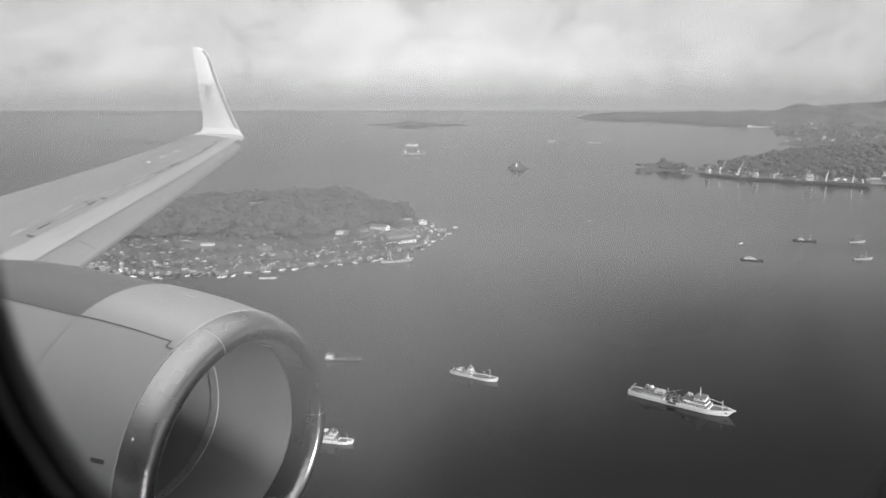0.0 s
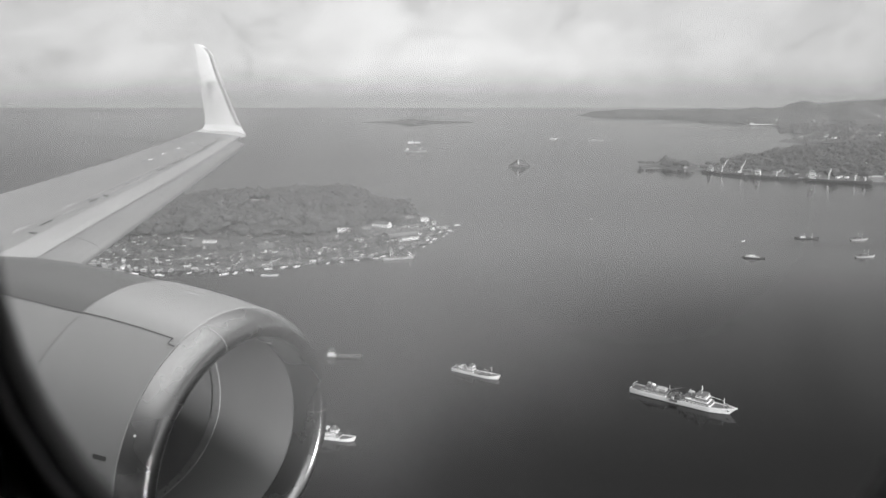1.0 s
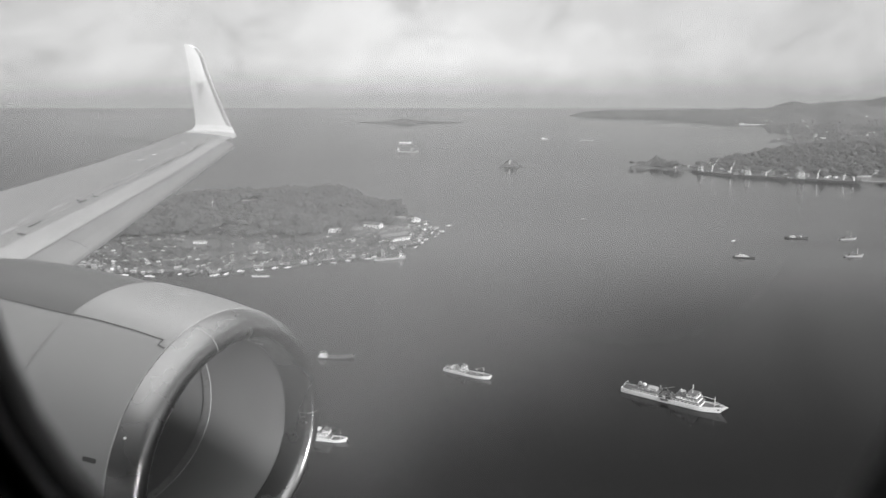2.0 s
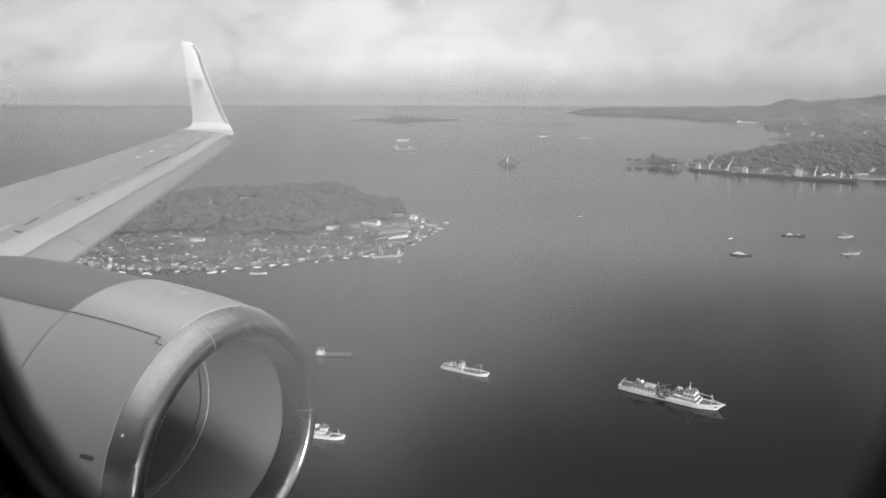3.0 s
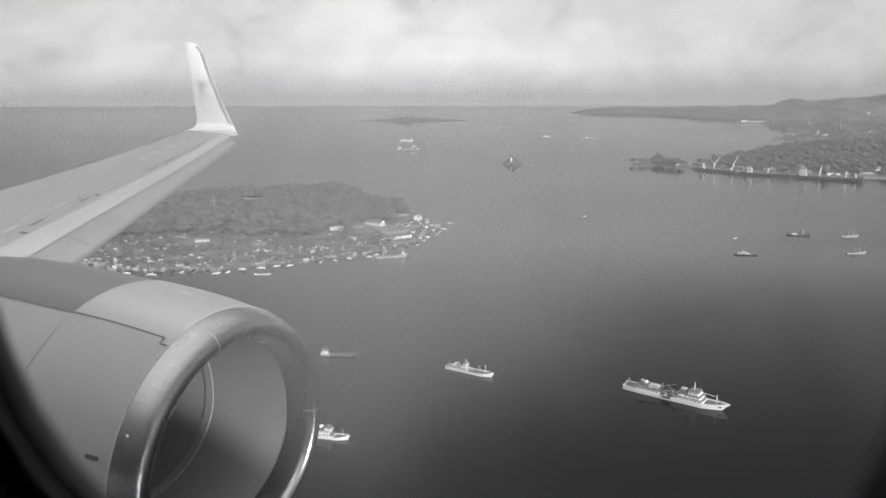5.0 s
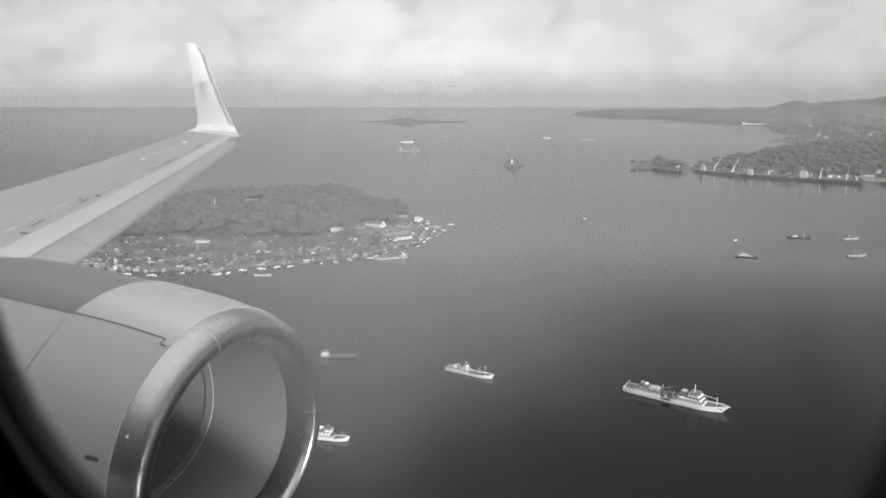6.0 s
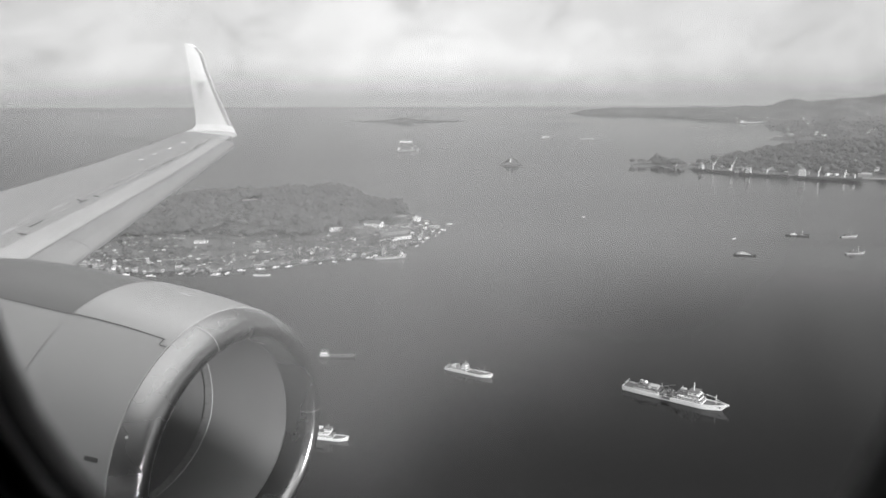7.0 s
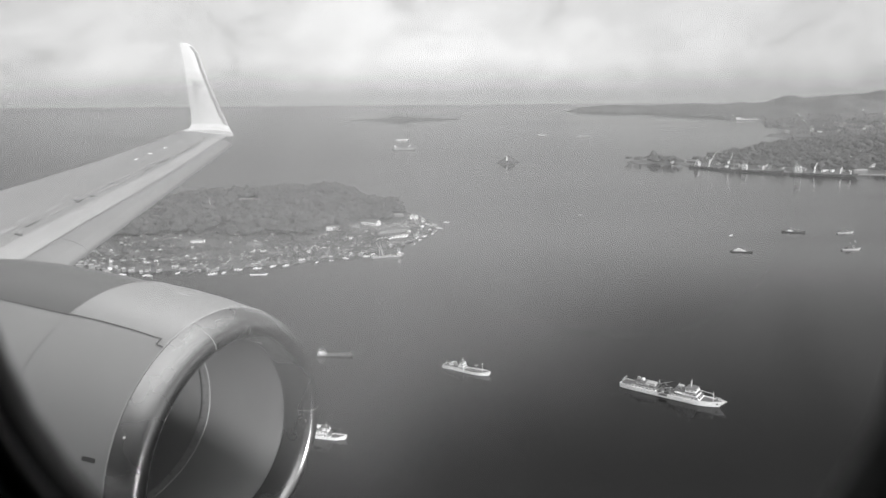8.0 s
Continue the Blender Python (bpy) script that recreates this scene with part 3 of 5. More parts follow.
    # latch pocket low on the flank, pale scuff on top
    part("latch", along([(-0.173, 0.942), (-0.215, 0.948), (-0.26, 0.955)], radians(159.5), half=0.012), "seam", cowl, "dark latch pocket")
    part("scuff", along([(-0.405, 0.976), (-0.45, 0.981), (-0.50, 0.985)], radians(88.5), half=0.003), "winglet", cowl, "pale scuff on the paint")
    # lip joints
    for a in (8, 106, 190, 262):
        bm = bmesh.new()
        rows = []
        for x, r in lip[:-1]:
            k = 0.0016 if r > 0.822 else -0.0016
            rows.append([nacelle_point(x + (0.001 if r > 0.76 else 0), r + k, radians(a) + dd) for dd in (-0.0016, 0.0016)])
        loft(bm, rows, closed=False)
        part("lip_joint", bm, "edge", inlet)
    part("lip_screw", rods((nacelle_point(-0.046, 0.915, radians(150.5)), nacelle_point(-0.044, 0.921, radians(150.5)), 0.008), n=8), "winglet", inlet, "bright screw head")
    for a in (24, 30):
        part("lip_rivet", rods((nacelle_point(0.052, 0.785, radians(a)), nacelle_point(0.062, 0.775, radians(a)), 0.012, 0.009), n=6), "seam", inlet)
    # fan, deep in the barrel
    bm = bmesh.new()
    for k in range(24):
        a = 2 * math.pi * k / 24
        rows = []
        for r in (0.22, 0.5, 0.755):
            tw = (0.25 + 0.5 * r) / max(r, 0.3)
            rows.append([nacelle_point(-1.4 - 0.07 * s, r, a + s * 0.10 * tw) for s in (-1, 0, 1)])
        loft(bm, rows, closed=False)
    part("fan_blades", bm, "fan", airliner, "dark fan blades")
    part("spinner", spin([(-1.1, 0.01), (-1.18, 0.10), (-1.33, 0.20), (-1.45, 0.23)], 32), "fan", airliner, smooth=True)
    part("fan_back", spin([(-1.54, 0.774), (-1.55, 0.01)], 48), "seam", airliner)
    # pylon fairing above the exhaust, running aft into the wing
    rows = []
    for x, w, zb, zt in ((-2.2, 0.02, 0.86, 1.02), (-2.7, 0.20, 0.7, 0.98), (-3.4, 0.26, 0.2, 0.80), (-4.4, 0.22, -0.4, 0.25)):
        rows.append([NACELLE @ Vector((x, sy * w * k, z)) for sy, k, z in ((-1, 1.6, zb), (-1, 1.0, zt - 0.05), (-1, 0.4, zt), (1, 0.4, zt), (1, 1.0, zt - 0.05), (1, 1.6, zb))])
    bm = bmesh.new()
    loft(bm, rows, cap=True)
    part("pylon", bm, "rear_cowl", airliner, "grey pylon fairing", smooth=True)


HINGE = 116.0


def build_fuselage():
    cy, cz, R = -1.52, -0.35, 1.88
    xs = [-28, -23, -18, -12, -6, -3, -1.2, -0.60, 0.22, 1.2, 2.5, 3.8, 5.4, 6.6, 7.7, 8.4, 8.85, 9.0]
    rad = [0.4, 1.1, 1.75, 1.88, 1.88, 1.88, 1.88, 1.88, 1.88, 1.88, 1.88, 1.86, 1.74, 1.52, 1.2, 0.8, 0.4, 0.1]
    lift = [1.2, 0.7, 0.12, 0, 0, 0, 0, 0, 0, 0, 0, 0, -0.1, -0.25, -0.45, -0.6, -0.7, -0.75]
    angs = [-4, 24] + [24 + 332 / 30 * i for i in range(1, 30)]
    bm = bmesh.new()
    rows = [[bm.verts.new((x, cy + r * math.cos(radians(a)), cz + h + r * math.sin(radians(a)))) for a in angs] for x, r, h in zip(xs, rad, lift)]
    n = len(angs)
    for k, (a, b) in enumerate(zip(rows, rows[1:])):
        for i in range(n):
            if xs[k] == -0.60 and i == 0:
                continue                   # the window's opening
            j = (i + 1) % n
            bm.faces.new((a[i], a[j], b[j], b[i]))
    bm.faces.new(rows[0])
    bm.faces.new(rows[-1][::-1])
    part("fuselage", bm, "fuselage", airliner, "white fuselage skin", smooth=True)

    def oval(hw, hh, rr, cx, czz, o):
        pts = []
        for qx, qz, a0 in ((1, 1, 0), (-1, 1, 90), (-1, -1, 180), (1, -1, 270)):
            for k in range(9):
                a = radians(a0 + 90 * k / 8)
                pts.append((cx + qx * (hw - rr) + rr * math.cos(a), o, czz + qz * (hh - rr) + rr * math.sin(a)))
        return pts

    bm = bmesh.new()
    cx, cz2 = -0.1017, 0.04
    loft(bm, [oval(0.52, 0.46, 0.14, cx - 0.09, cz2, 0.335), oval(0.20, 0.245, 0.13, cx, cz2, 0.205), oval(0.1447, 0.184, 0.116, cx, cz2, 0.170), oval(0.1372, 0.178, 0.110, cx, cz2, 0.162),
              oval(0.1407, 0.1815, 0.113, cx, cz2, 0.156), oval(0.153, 0.195, 0.124, cx, cz2, 0.153)])
    window = part("window_frame", bm, "liner", airliner, "dark rounded cabin window surround", smooth=True)
    bm = bmesh.new()
    loft(bm, [oval(0.1432 + 0.002 * math.cos(a), 0.184 + 0.002 * math.cos(a), 0.1155, cx, cz2, 0.154 + 0.002 * math.sin(a)) for a in [k * math.pi / 4 for k in range(9)]])
    part("window_seal", bm, "seam", window, "dark grey rubber window seal", smooth=True)
    bm = bmesh.new()
    loft(bm, [oval(0.1532, 0.1952, 0.124, cx, cz2, 0.1528), oval(0.160, 0.202, 0.130, cx, cz2, 0.148), oval(0.40, 0.50, 0.15, cx, cz2, 0.146)])
    part("wall_trim", bm, "winglet", window, "pale cabin wall trim", smooth=True)
    # three panes, each carrying part of the painted haze
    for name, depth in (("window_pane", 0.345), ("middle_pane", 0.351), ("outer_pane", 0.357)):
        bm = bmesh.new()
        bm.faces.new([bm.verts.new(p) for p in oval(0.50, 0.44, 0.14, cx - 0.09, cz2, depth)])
        pane = part(name, bm, "pane", airliner, "scratched clear acrylic window pane with a painted haze veil")
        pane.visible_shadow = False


build_wing()
build_winglet()
build_engine()
build_fuselage()

# ---- land ----


def inside_depth(x, y, poly):
    """Signed distance to a shoreline: positive inland."""
    best, odd = 1e18, False
    n = len(poly)
    for i in range(n):
        x0, y0 = poly[i]
        x1, y1 = poly[(i + 1) % n]
        dx, dy = x1 - x0, y1 - y0
        t = max(0.0, min(1.0, ((x - x0) * dx + (y - y0) * dy) / (dx * dx + dy * dy)))
        best = min(best, (x - x0 - t * dx) ** 2 + (y - y0 - t * dy) ** 2)
        if (y0 > y) != (y1 > y) and x < (x1 - x0) * (y - y0) / (y1 - y0) + x0:
            odd = not odd
    return math.sqrt(best) if odd else -math.sqrt(best)


def smooth(a, b, v):
    t = max(0.0, min(1.0, (v - a) / (b - a)))
    return t * t * (3 - 2 * t)


ISLAND = [(-720, 1130), (-620, 1060), (-531, 1047), (-472, 1010), (-407, 992), (-391, 1006), (-319, 1004), (-261, 1034), (-192, 1066), (-126, 1098), (-78, 1166),
          (-43, 1216), (-20, 1330), (-6, 1390), (-20, 1460), (-48, 1530), (-95, 1640), (-200, 1740), (-350, 1780), (-520, 1780), (-700, 1720), (-830, 1560), (-840, 1330)]
CAPE = [(588, 2303), (594, 2250), (668, 2232), (722, 2203), (768, 2176), (849, 2089), (972, 2007), (1049, 1944), (1170, 1900), (1321, 1837), (1784, 1668), (2013, 1830), (2153, 2632), (1485, 2681), (1285, 2610), (1106, 2540), (960, 2400), (860, 2330), (800, 2285), (700, 2330)]
MAIN = [(1235, 2813), (1336, 2920), (1451, 2990), (1423, 3194), (1501, 3429), (1443, 3628), (1298, 3833), (1142, 4057), (925, 4173), (727, 4228), (783, 4602), (1280, 4666), (1733, 4520), (2261, 4266), (2846, 3886), (3444, 3395), (3343, 2621), (2290, 2061), (2063, 2658), (1494, 2727)]
RIDGE_X = [-840, -700, -590, -500, -406, -310, -223, -195, -163, -102, -40, 0]
RIDGE_Z = [14, 18, 20, 25, 31, 38, 41, 33, 19, 7, 2, 1]


def island_z(x, y):
    d = inside_depth(x, y, ISLAND)
    if d < 0:
        return -4.0 + max(d, -20) * 0.1
    ridge = float(np.interp(x, RIDGE_X, RIDGE_Z))
    front = math.exp(-((y - 1560) / (150 if y < 1560 else 120)) ** 2)
    lumps = 5.0 * noise.noise((x * 0.012, y * 0.012, 1.3))
    return min(d * 0.25, 2.2) + (ridge + lumps * smooth(40, 160, d)) * front * smooth(10, 120, d) + 0.6 * noise.noise((x * 0.05, y * 0.05, 0))


def cape_z(x, y):
    d = inside_depth(x, y, CAPE)
    if d < 0:
        return -5.0
    hill = 9 * smooth(50, 220, d) * (0.75 + 0.5 * noise.noise((x * 0.004, y * 0.004, 5.1)))
    return min(d * 0.2, 3.0) + hill + sea_z(math.hypot(x, y))


def main_z(x, y):
    d = inside_depth(x, y, MAIN)
    r = math.hypot(x, y)
    base = sea_z(min(r, 4350))
    if d < 0:
        return base - 8.0
    turn = math.degrees(math.atan2(x, y))
    crest = float(np.interp(turn, [9, 9.9, 11, 13.2, 17.7, 21, 23.5, 26, 27.7, 28.7, 31, 40], [0, 1, 14, 26, 22, 23, 26, 48, 46, 66, 72, 72]))
    back = smooth(0, 120, d) if turn < 19 else smooth(3600, 4300, r) * smooth(0, 120, d)
    rough = 30 * noise.noise((x * 0.004, y * 0.004, 2.2)) + 26 * noise.noise((x * 0.009, y * 0.009, 4.2)) - 24 * abs(noise.noise((x * 0.013, y * 0.013, 7.2))) + 5
    return base + min(d * 0.05, 4.0) + crest * back + rough * (0.1 + 0.9 * back) * smooth(0, 200, d) * (0.3 if turn < 19 else 1.0)


def terrain(name, fn, x0, x1, y0, y1, step, mat, label, category):
    bm = bmesh.new()
    nx, ny = int((x1 - x0) / step), int((y1 - y0) / step)
    grid = []
    for i in range(nx + 1):
        row = []
        for j in range(ny + 1):
            x, y = x0 + i * step, y0 + j * step
            row.append(bm.verts.new((x, y, fn(x, y))))
        grid.append(row)
    for i in range(nx):
        for j in range(ny):
            x, y = x0 + (i + 0.5) * step, y0 + (j + 0.5) * step
            if math.hypot(x, y) < 4900:
                bm.faces.new((grid[i][j], grid[i + 1][j], grid[i + 1][j + 1], grid[i][j + 1]))
    bmesh.ops.delete(bm, geom=[v for v in bm.verts if not v.link_faces], context="VERTS")
    ob = mesh_object(name, bm, mat, True)
    return tagged(ob, label, category, kind="structure")


terrain("ground_island", island_z, -860, 40, 960, 1810, 10, "soil", "low tropical island with a wooded ridge", "island")
terrain("ground_cape", cape_z, 600, 2300, 1760, 2900, 22, "soil", "wooded cape behind a long port wharf", "land")
terrain("ground_mainland", main_z, 640, 3200, 2250, 4640, 28, "farland", "hazy mainland coast with hills and a town", "land")


def far_island():
    def z(x, y):
        u = (x + 150) / 298
        v = (y - 3862) / 40
        k = max(0.0, 1 - u * u) ** 0.6 * max(0.0, 1 - v * v)
        return sea_z(math.hypot(x, y)) - 3 + k * (11 + 12 * math.exp(-((x + 190) / 60) ** 2) + 3 * noise.noise((x * 0.02, y * 0.02, 0)))
    terrain("ground_far_island", z, -460, 160, 3815, 3910, 12, "farland", "long low wooded island far out in haze", "island")


far_island()

# ---- woods ----
ICO = bmesh.new()
bmesh.ops.create_icosphere(ICO, subdivisions=1, radius=1.0)
ICO_V = np.array([v.co[:] for v in ICO.verts])
ICO_F = np.array([[v.index for v in f.verts] for f in ICO.faces])
ICO.free()


def crown_arrays(rng, radius, tall, lumps, leaves, trunk=True):
    """One tree as triangles: lumpy cores, loose leaf clumps round them, a short trunk."""
    V, F, n = [], [], 0
    for k in range(lumps):
        c = rng.normal(0, 0.42, 3) * (radius, radius, tall * 0.45) if k else np.zeros(3)
        c[2] = abs(c[2]) * 0.8
        s = radius * rng.uniform(0.46, 0.74)
        v = ICO_V * (1 + rng.uniform(-0.28, 0.28, (len(ICO_V), 1))) * (s, s, s * tall / radius * 0.75) + c
        V.append(v)
        F.append(ICO_F + n)
        n += len(v)
    if leaves:
        d = rng.normal(0, 1, (leaves, 3))
        d /= np.linalg.norm(d, axis=1)[:, None]
        d[:, 2] = np.abs(d[:, 2]) * 1.0 - 0.15
        c = d * (radius, radius, tall * 0.8) * rng.uniform(0.6, 1.12, (leaves, 1))
        a = rng.normal(0, 1, (leaves, 3))
        b = np.cross(a, d + 0.01)
        a /= np.linalg.norm(a, axis=1)[:, None]
        b /= np.linalg.norm(b, axis=1)[:, None]
        s = radius * rng.uniform(0.12, 0.27, (leaves, 1))
        q = np.stack([c - a * s, c + b * s * 0.8, c + a * s, c - b * s * 0.8], 1).reshape(-1, 3)
        V.append(q)
        i = np.arange(leaves)[:, None] * 4 + n
        F.append(np.concatenate([i + [0, 1, 2], i + [0, 2, 3]]))
        n += len(q)
    return np.concatenate(V), np.concatenate(F)


def raw_mesh(name, V, F, mat):
    me = bpy.data.meshes.new(name)
    me.vertices.add(len(V))
    me.vertices.foreach_set("co", np.asarray(V, np.float32).ravel())
    me.loops.add(len(F) * 3)
    me.loops.foreach_set("vertex_index", np.asarray(F, np.int32).ravel())
    me.polygons.add(len(F))
    me.polygons.foreach_set("loop_start", np.arange(len(F), dtype=np.int32) * 3)
    me.update(calc_edges=True)
    me.validate()
    me.materials.append(M[mat])
    return new(name, me)


def woods(name, spots, ground, seed, size, leaves, lumps, label, mat="leaf"):
    rng = np.random.default_rng(seed)
    kinds = [crown_arrays(rng, 1.0, rng.uniform(0.9, 1.35), lumps, leaves) for _ in range(14)]
    V, F, n = [], [], 0
    for x, y in spots:
        kv, kf = kinds[rng.integers(14)]
        a = rng.uniform(0, 6.283)
        s = size * rng.choice((0.5, 0.7, 0.9, 1.2, 1.7)) * rng.uniform(0.85, 1.15)
        h = s * rng.uniform(0.5, 1.25)
        rot = np.array([[math.cos(a), -math.sin(a), 0], [math.sin(a), math.cos(a), 0], [0, 0, 1]])
        V.append((kv @ rot.T) * (s, s, h) + (x, y, ground(x, y) + size * 0.8 + h * 0.25))
        F.append(kf + n)
        n += len(kv)
    ob = raw_mesh(name, np.concatenate(V), np.concatenate(F), mat)
    return tagged(ob, label, "woods", kind="stuff")


def scatter(seed, count, x0, x1, y0, y1, keep, gap):
    rnd = random.Random(seed)
    cells, got = {}, []
    for _ in range(count * 12):
        if len(got) >= count:
            break
        x, y = rnd.uniform(x0, x1), rnd.uniform(y0, y1)
        p = keep(x, y)
        if p <= 0 or rnd.random() > p:
            continue
        c = (int(x // gap), int(y // gap))
        if any((x - q[0]) ** 2 + (y - q[1]) ** 2 < gap * gap for i in (-1, 0, 1) for j in (-1, 0, 1) for q in cells.get((c[0] + i, c[1] + j), ())):
            continue
        cells.setdefault(c, []).append((x, y))
        got.append((x, y))
    return got


# clearings: x, y, half width, half depth
CLEAR = [(-112, 1325, 52, 74), (-50, 1380, 50, 130), (-192, 1278, 22, 52), (-408, 1194, 26, 28), (-404, 1320, 20, 34), (-302, 1150, 24, 30), (-250, 1140, 12, 24), (-520, 1150, 14, 22), (-345, 1110, 16, 20), (-395, 1500, 30, 30), (-515, 1482, 16, 28), (-585, 1500, 8, 20)]


def clear_at(x, y):
    return any(abs(x - cx) < w and abs(y - cy) < d for cx, cy, w, d in CLEAR)


def wooded(x, y):
    d = inside_depth(x, y, ISLAND)
    if d < 12 or clear_at(x, y) or x > -75:
        return 0.0
    return smooth(1250, 1400, y - 40 * noise.noise((x * 0.016, y * 0.016, 3.0)))


def garden(x, y):
    d = inside_depth(x, y, ISLAND)
    return 0.0 if d < 14 or clear_at(x, y) or x > -75 or y > 1360 else 0.22 + max(0.0, noise.noise((x * 0.018, y * 0.018, 3.0)) * 2.0)


woods("island_woods", scatter(11, 2900, -830, -70, 1220, 1680, wooded, 7.0), island_z, 1, 8.8, 72, 4, "dense broad-leaved tropical trees covering the island ridge")
woods("village_grove", scatter(14, 620, -830, -80, 1010, 1370, garden, 6.6), island_z, 4, 3.3, 60, 3, "scattered leafy groves between the village houses")


def cape_wooded(x, y):
    d = inside_depth(x, y, CAPE)
    gap = smooth(738, 752, x) * (1 - smooth(842, 866, x))
    inland = smooth(8, 24, d) if x < 745 else smooth(20, 48, d)
    return inland * (1 - 0.9 * gap) if x < 2100 else 0.0


woods("cape_woods", scatter(12, 2400, 580, 1900, 1800, 2850, cape_wooded, 11.0), cape_z, 2, 8.6, 48, 3, "dark trees along the cape behind the wharf")


def town_green(x, y):
    return (smooth(15, 60, inside_depth(x, y, MAIN)) * (1 - smooth(3450, 3850, math.hypot(x, y)))) if 18 < math.degrees(math.atan2(x, y)) < 36 else 0.0


woods("coast_woods", scatter(13, 4200, 1350, 2700, 2700, 4050, town_green, 9.0), main_z, 3, 3.9, 0, 2, "hazy scattered trees round the coastal town", "farland")

# ---- houses ----


def make_house(name, w, d, h, roof, wall, roofmat, storeys=1, label="", category="house", group="village houses", veranda=False, m=None):
    """A house with walls, a pitched roof with eaves, windows and a door."""
    home = thing(name, label, category, group, m)
    part("wall", boxes((-w / 2, w / 2, -d / 2, d / 2, -1.5, h)), wall, home)
    e = 0.6
    bm = bmesh.new()
    t = 0.18
    if roof == "hip":
        k = min(w, d) / 2
        base = [(-w / 2 - e, -d / 2 - e), (w / 2 + e, -d / 2 - e), (w / 2 + e, d / 2 + e), (-w / 2 - e, d / 2 + e)]
        lo = [bm.verts.new((x, y, h - 0.15)) for x, y in base]
        mid = [bm.verts.new((x, y, h - 0.15 + t)) for x, y in base]
        r0, r1 = bm.verts.new((-w / 2 + k, 0, h + d * 0.28)), bm.verts.new((w / 2 - k, 0, h + d * 0.28))
        bm.faces.new(lo[::-1])
        for i in range(4):
            bm.faces.new((lo[i], lo[(i + 1) % 4], mid[(i + 1) % 4], mid[i]))
        bm.faces.new((mid[0], mid[1], r1, r0))
        bm.faces.new((mid[2], mid[3], r0, r1))
        bm.faces.new((mid[1], mid[2], r1))
        bm.faces.new((mid[3], mid[0], r0))
    else:
        rise = d * (0.25 if roof == "gable" else 0.10)
        prof = [(-d / 2 - e, h - 0.12), (0, h + rise), (d / 2 + e, h - 0.12), (d / 2 + e, h - 0.12 + t), (0, h + rise + t), (-d / 2 - e, h - 0.12 + t)]
        loft(bm, [[(x, y, z) for y, z in prof] for x in (-w / 2 - e, w / 2 + e)], cap=True)
    part("roof", bm, roofmat, home)
    if roof != "hip":
        rise = d * (0.25 if roof == "gable" else 0.10)
        for sx in (-1, 1):
            bm = bmesh.new()
            x = sx * (w / 2 - 0.02)
            loft(bm, [[(x - 0.1 * sx, -d / 2, h - 0.1), (x - 0.1 * sx, d / 2, h - 0.1), (x - 0.1 * sx, 0, h + rise)], [(x, -d / 2, h - 0.1), (x, d / 2, h - 0.1), (x, 0, h + rise)]], cap=True)
            part("gable", bm, wall, home)
    nw = max(2, int(w / (4.5 if w < 15 else 3.2)))
    for s in range(storeys):
        z = h / storeys * s + 0.9
        for i in range(nw):
            x = -w / 2 + (i + 0.5) * w / nw
            part("window", boxes((x - 0.6, x + 0.6, -d / 2 - 0.06, -d / 2 + 0.1, z, z + 1.2)), "glass", home)
    part("door", boxes((w / 2 - 1.5, w / 2 - 0.6, -d / 2 - 0.08, -d / 2 + 0.1, -0.2, 2.0)), "wood", home)
    if veranda:
        part("veranda_roof", boxes((-w / 2, w / 2, -d / 2 - 2.2, -d / 2 - 0.62, h - 0.45, h - 0.33)), roofmat, home)
        for x in (-w / 2 + 0.2, w / 2 - 0.2):
            part("post", rods(((x, -d / 2 - 2.0, -1.5), (x, -d / 2 - 2.0, h - 0.45), 0.08), n=5), "wood", home)
    return home


def at(x, y, z, turn):
    return pose(x, y, z, 0, 0, turn)


KINDS = [
    dict(name="village_house", w=7, d=4.6, h=2.5, roof="gable", wall="wall", roofmat="roof", label="small painted house with a corrugated gable roof", veranda=True),
    dict(name="village_house", w=5.6, d=4.6, h=2.4, roof="hip", wall="wall", roofmat="bright_roof", label="small house with a pale hipped metal roof"),
    dict(name="village_house", w=9.5, d=5.0, h=2.6, roof="gable", wall="wall", roofmat="bright_roof", label="long pale house with a bright metal roof", veranda=True),
    dict(name="village_house", w=6.6, d=5.4, h=4.6, roof="hip", wall="white_wall", roofmat="roof", storeys=2, label="two-storey white house with a hipped roof"),
    dict(name="waterfront_hut", w=4.8, d=4.0, h=2.2, roof="flat", wall="wood", roofmat="roof", label="weathered timber hut with a low tin roof"),
    dict(name="boat_shed", w=11, d=4.6, h=2.6, roof="flat", wall="wall", roofmat="bright_roof", label="long low shed with a worn metal roof"),
]
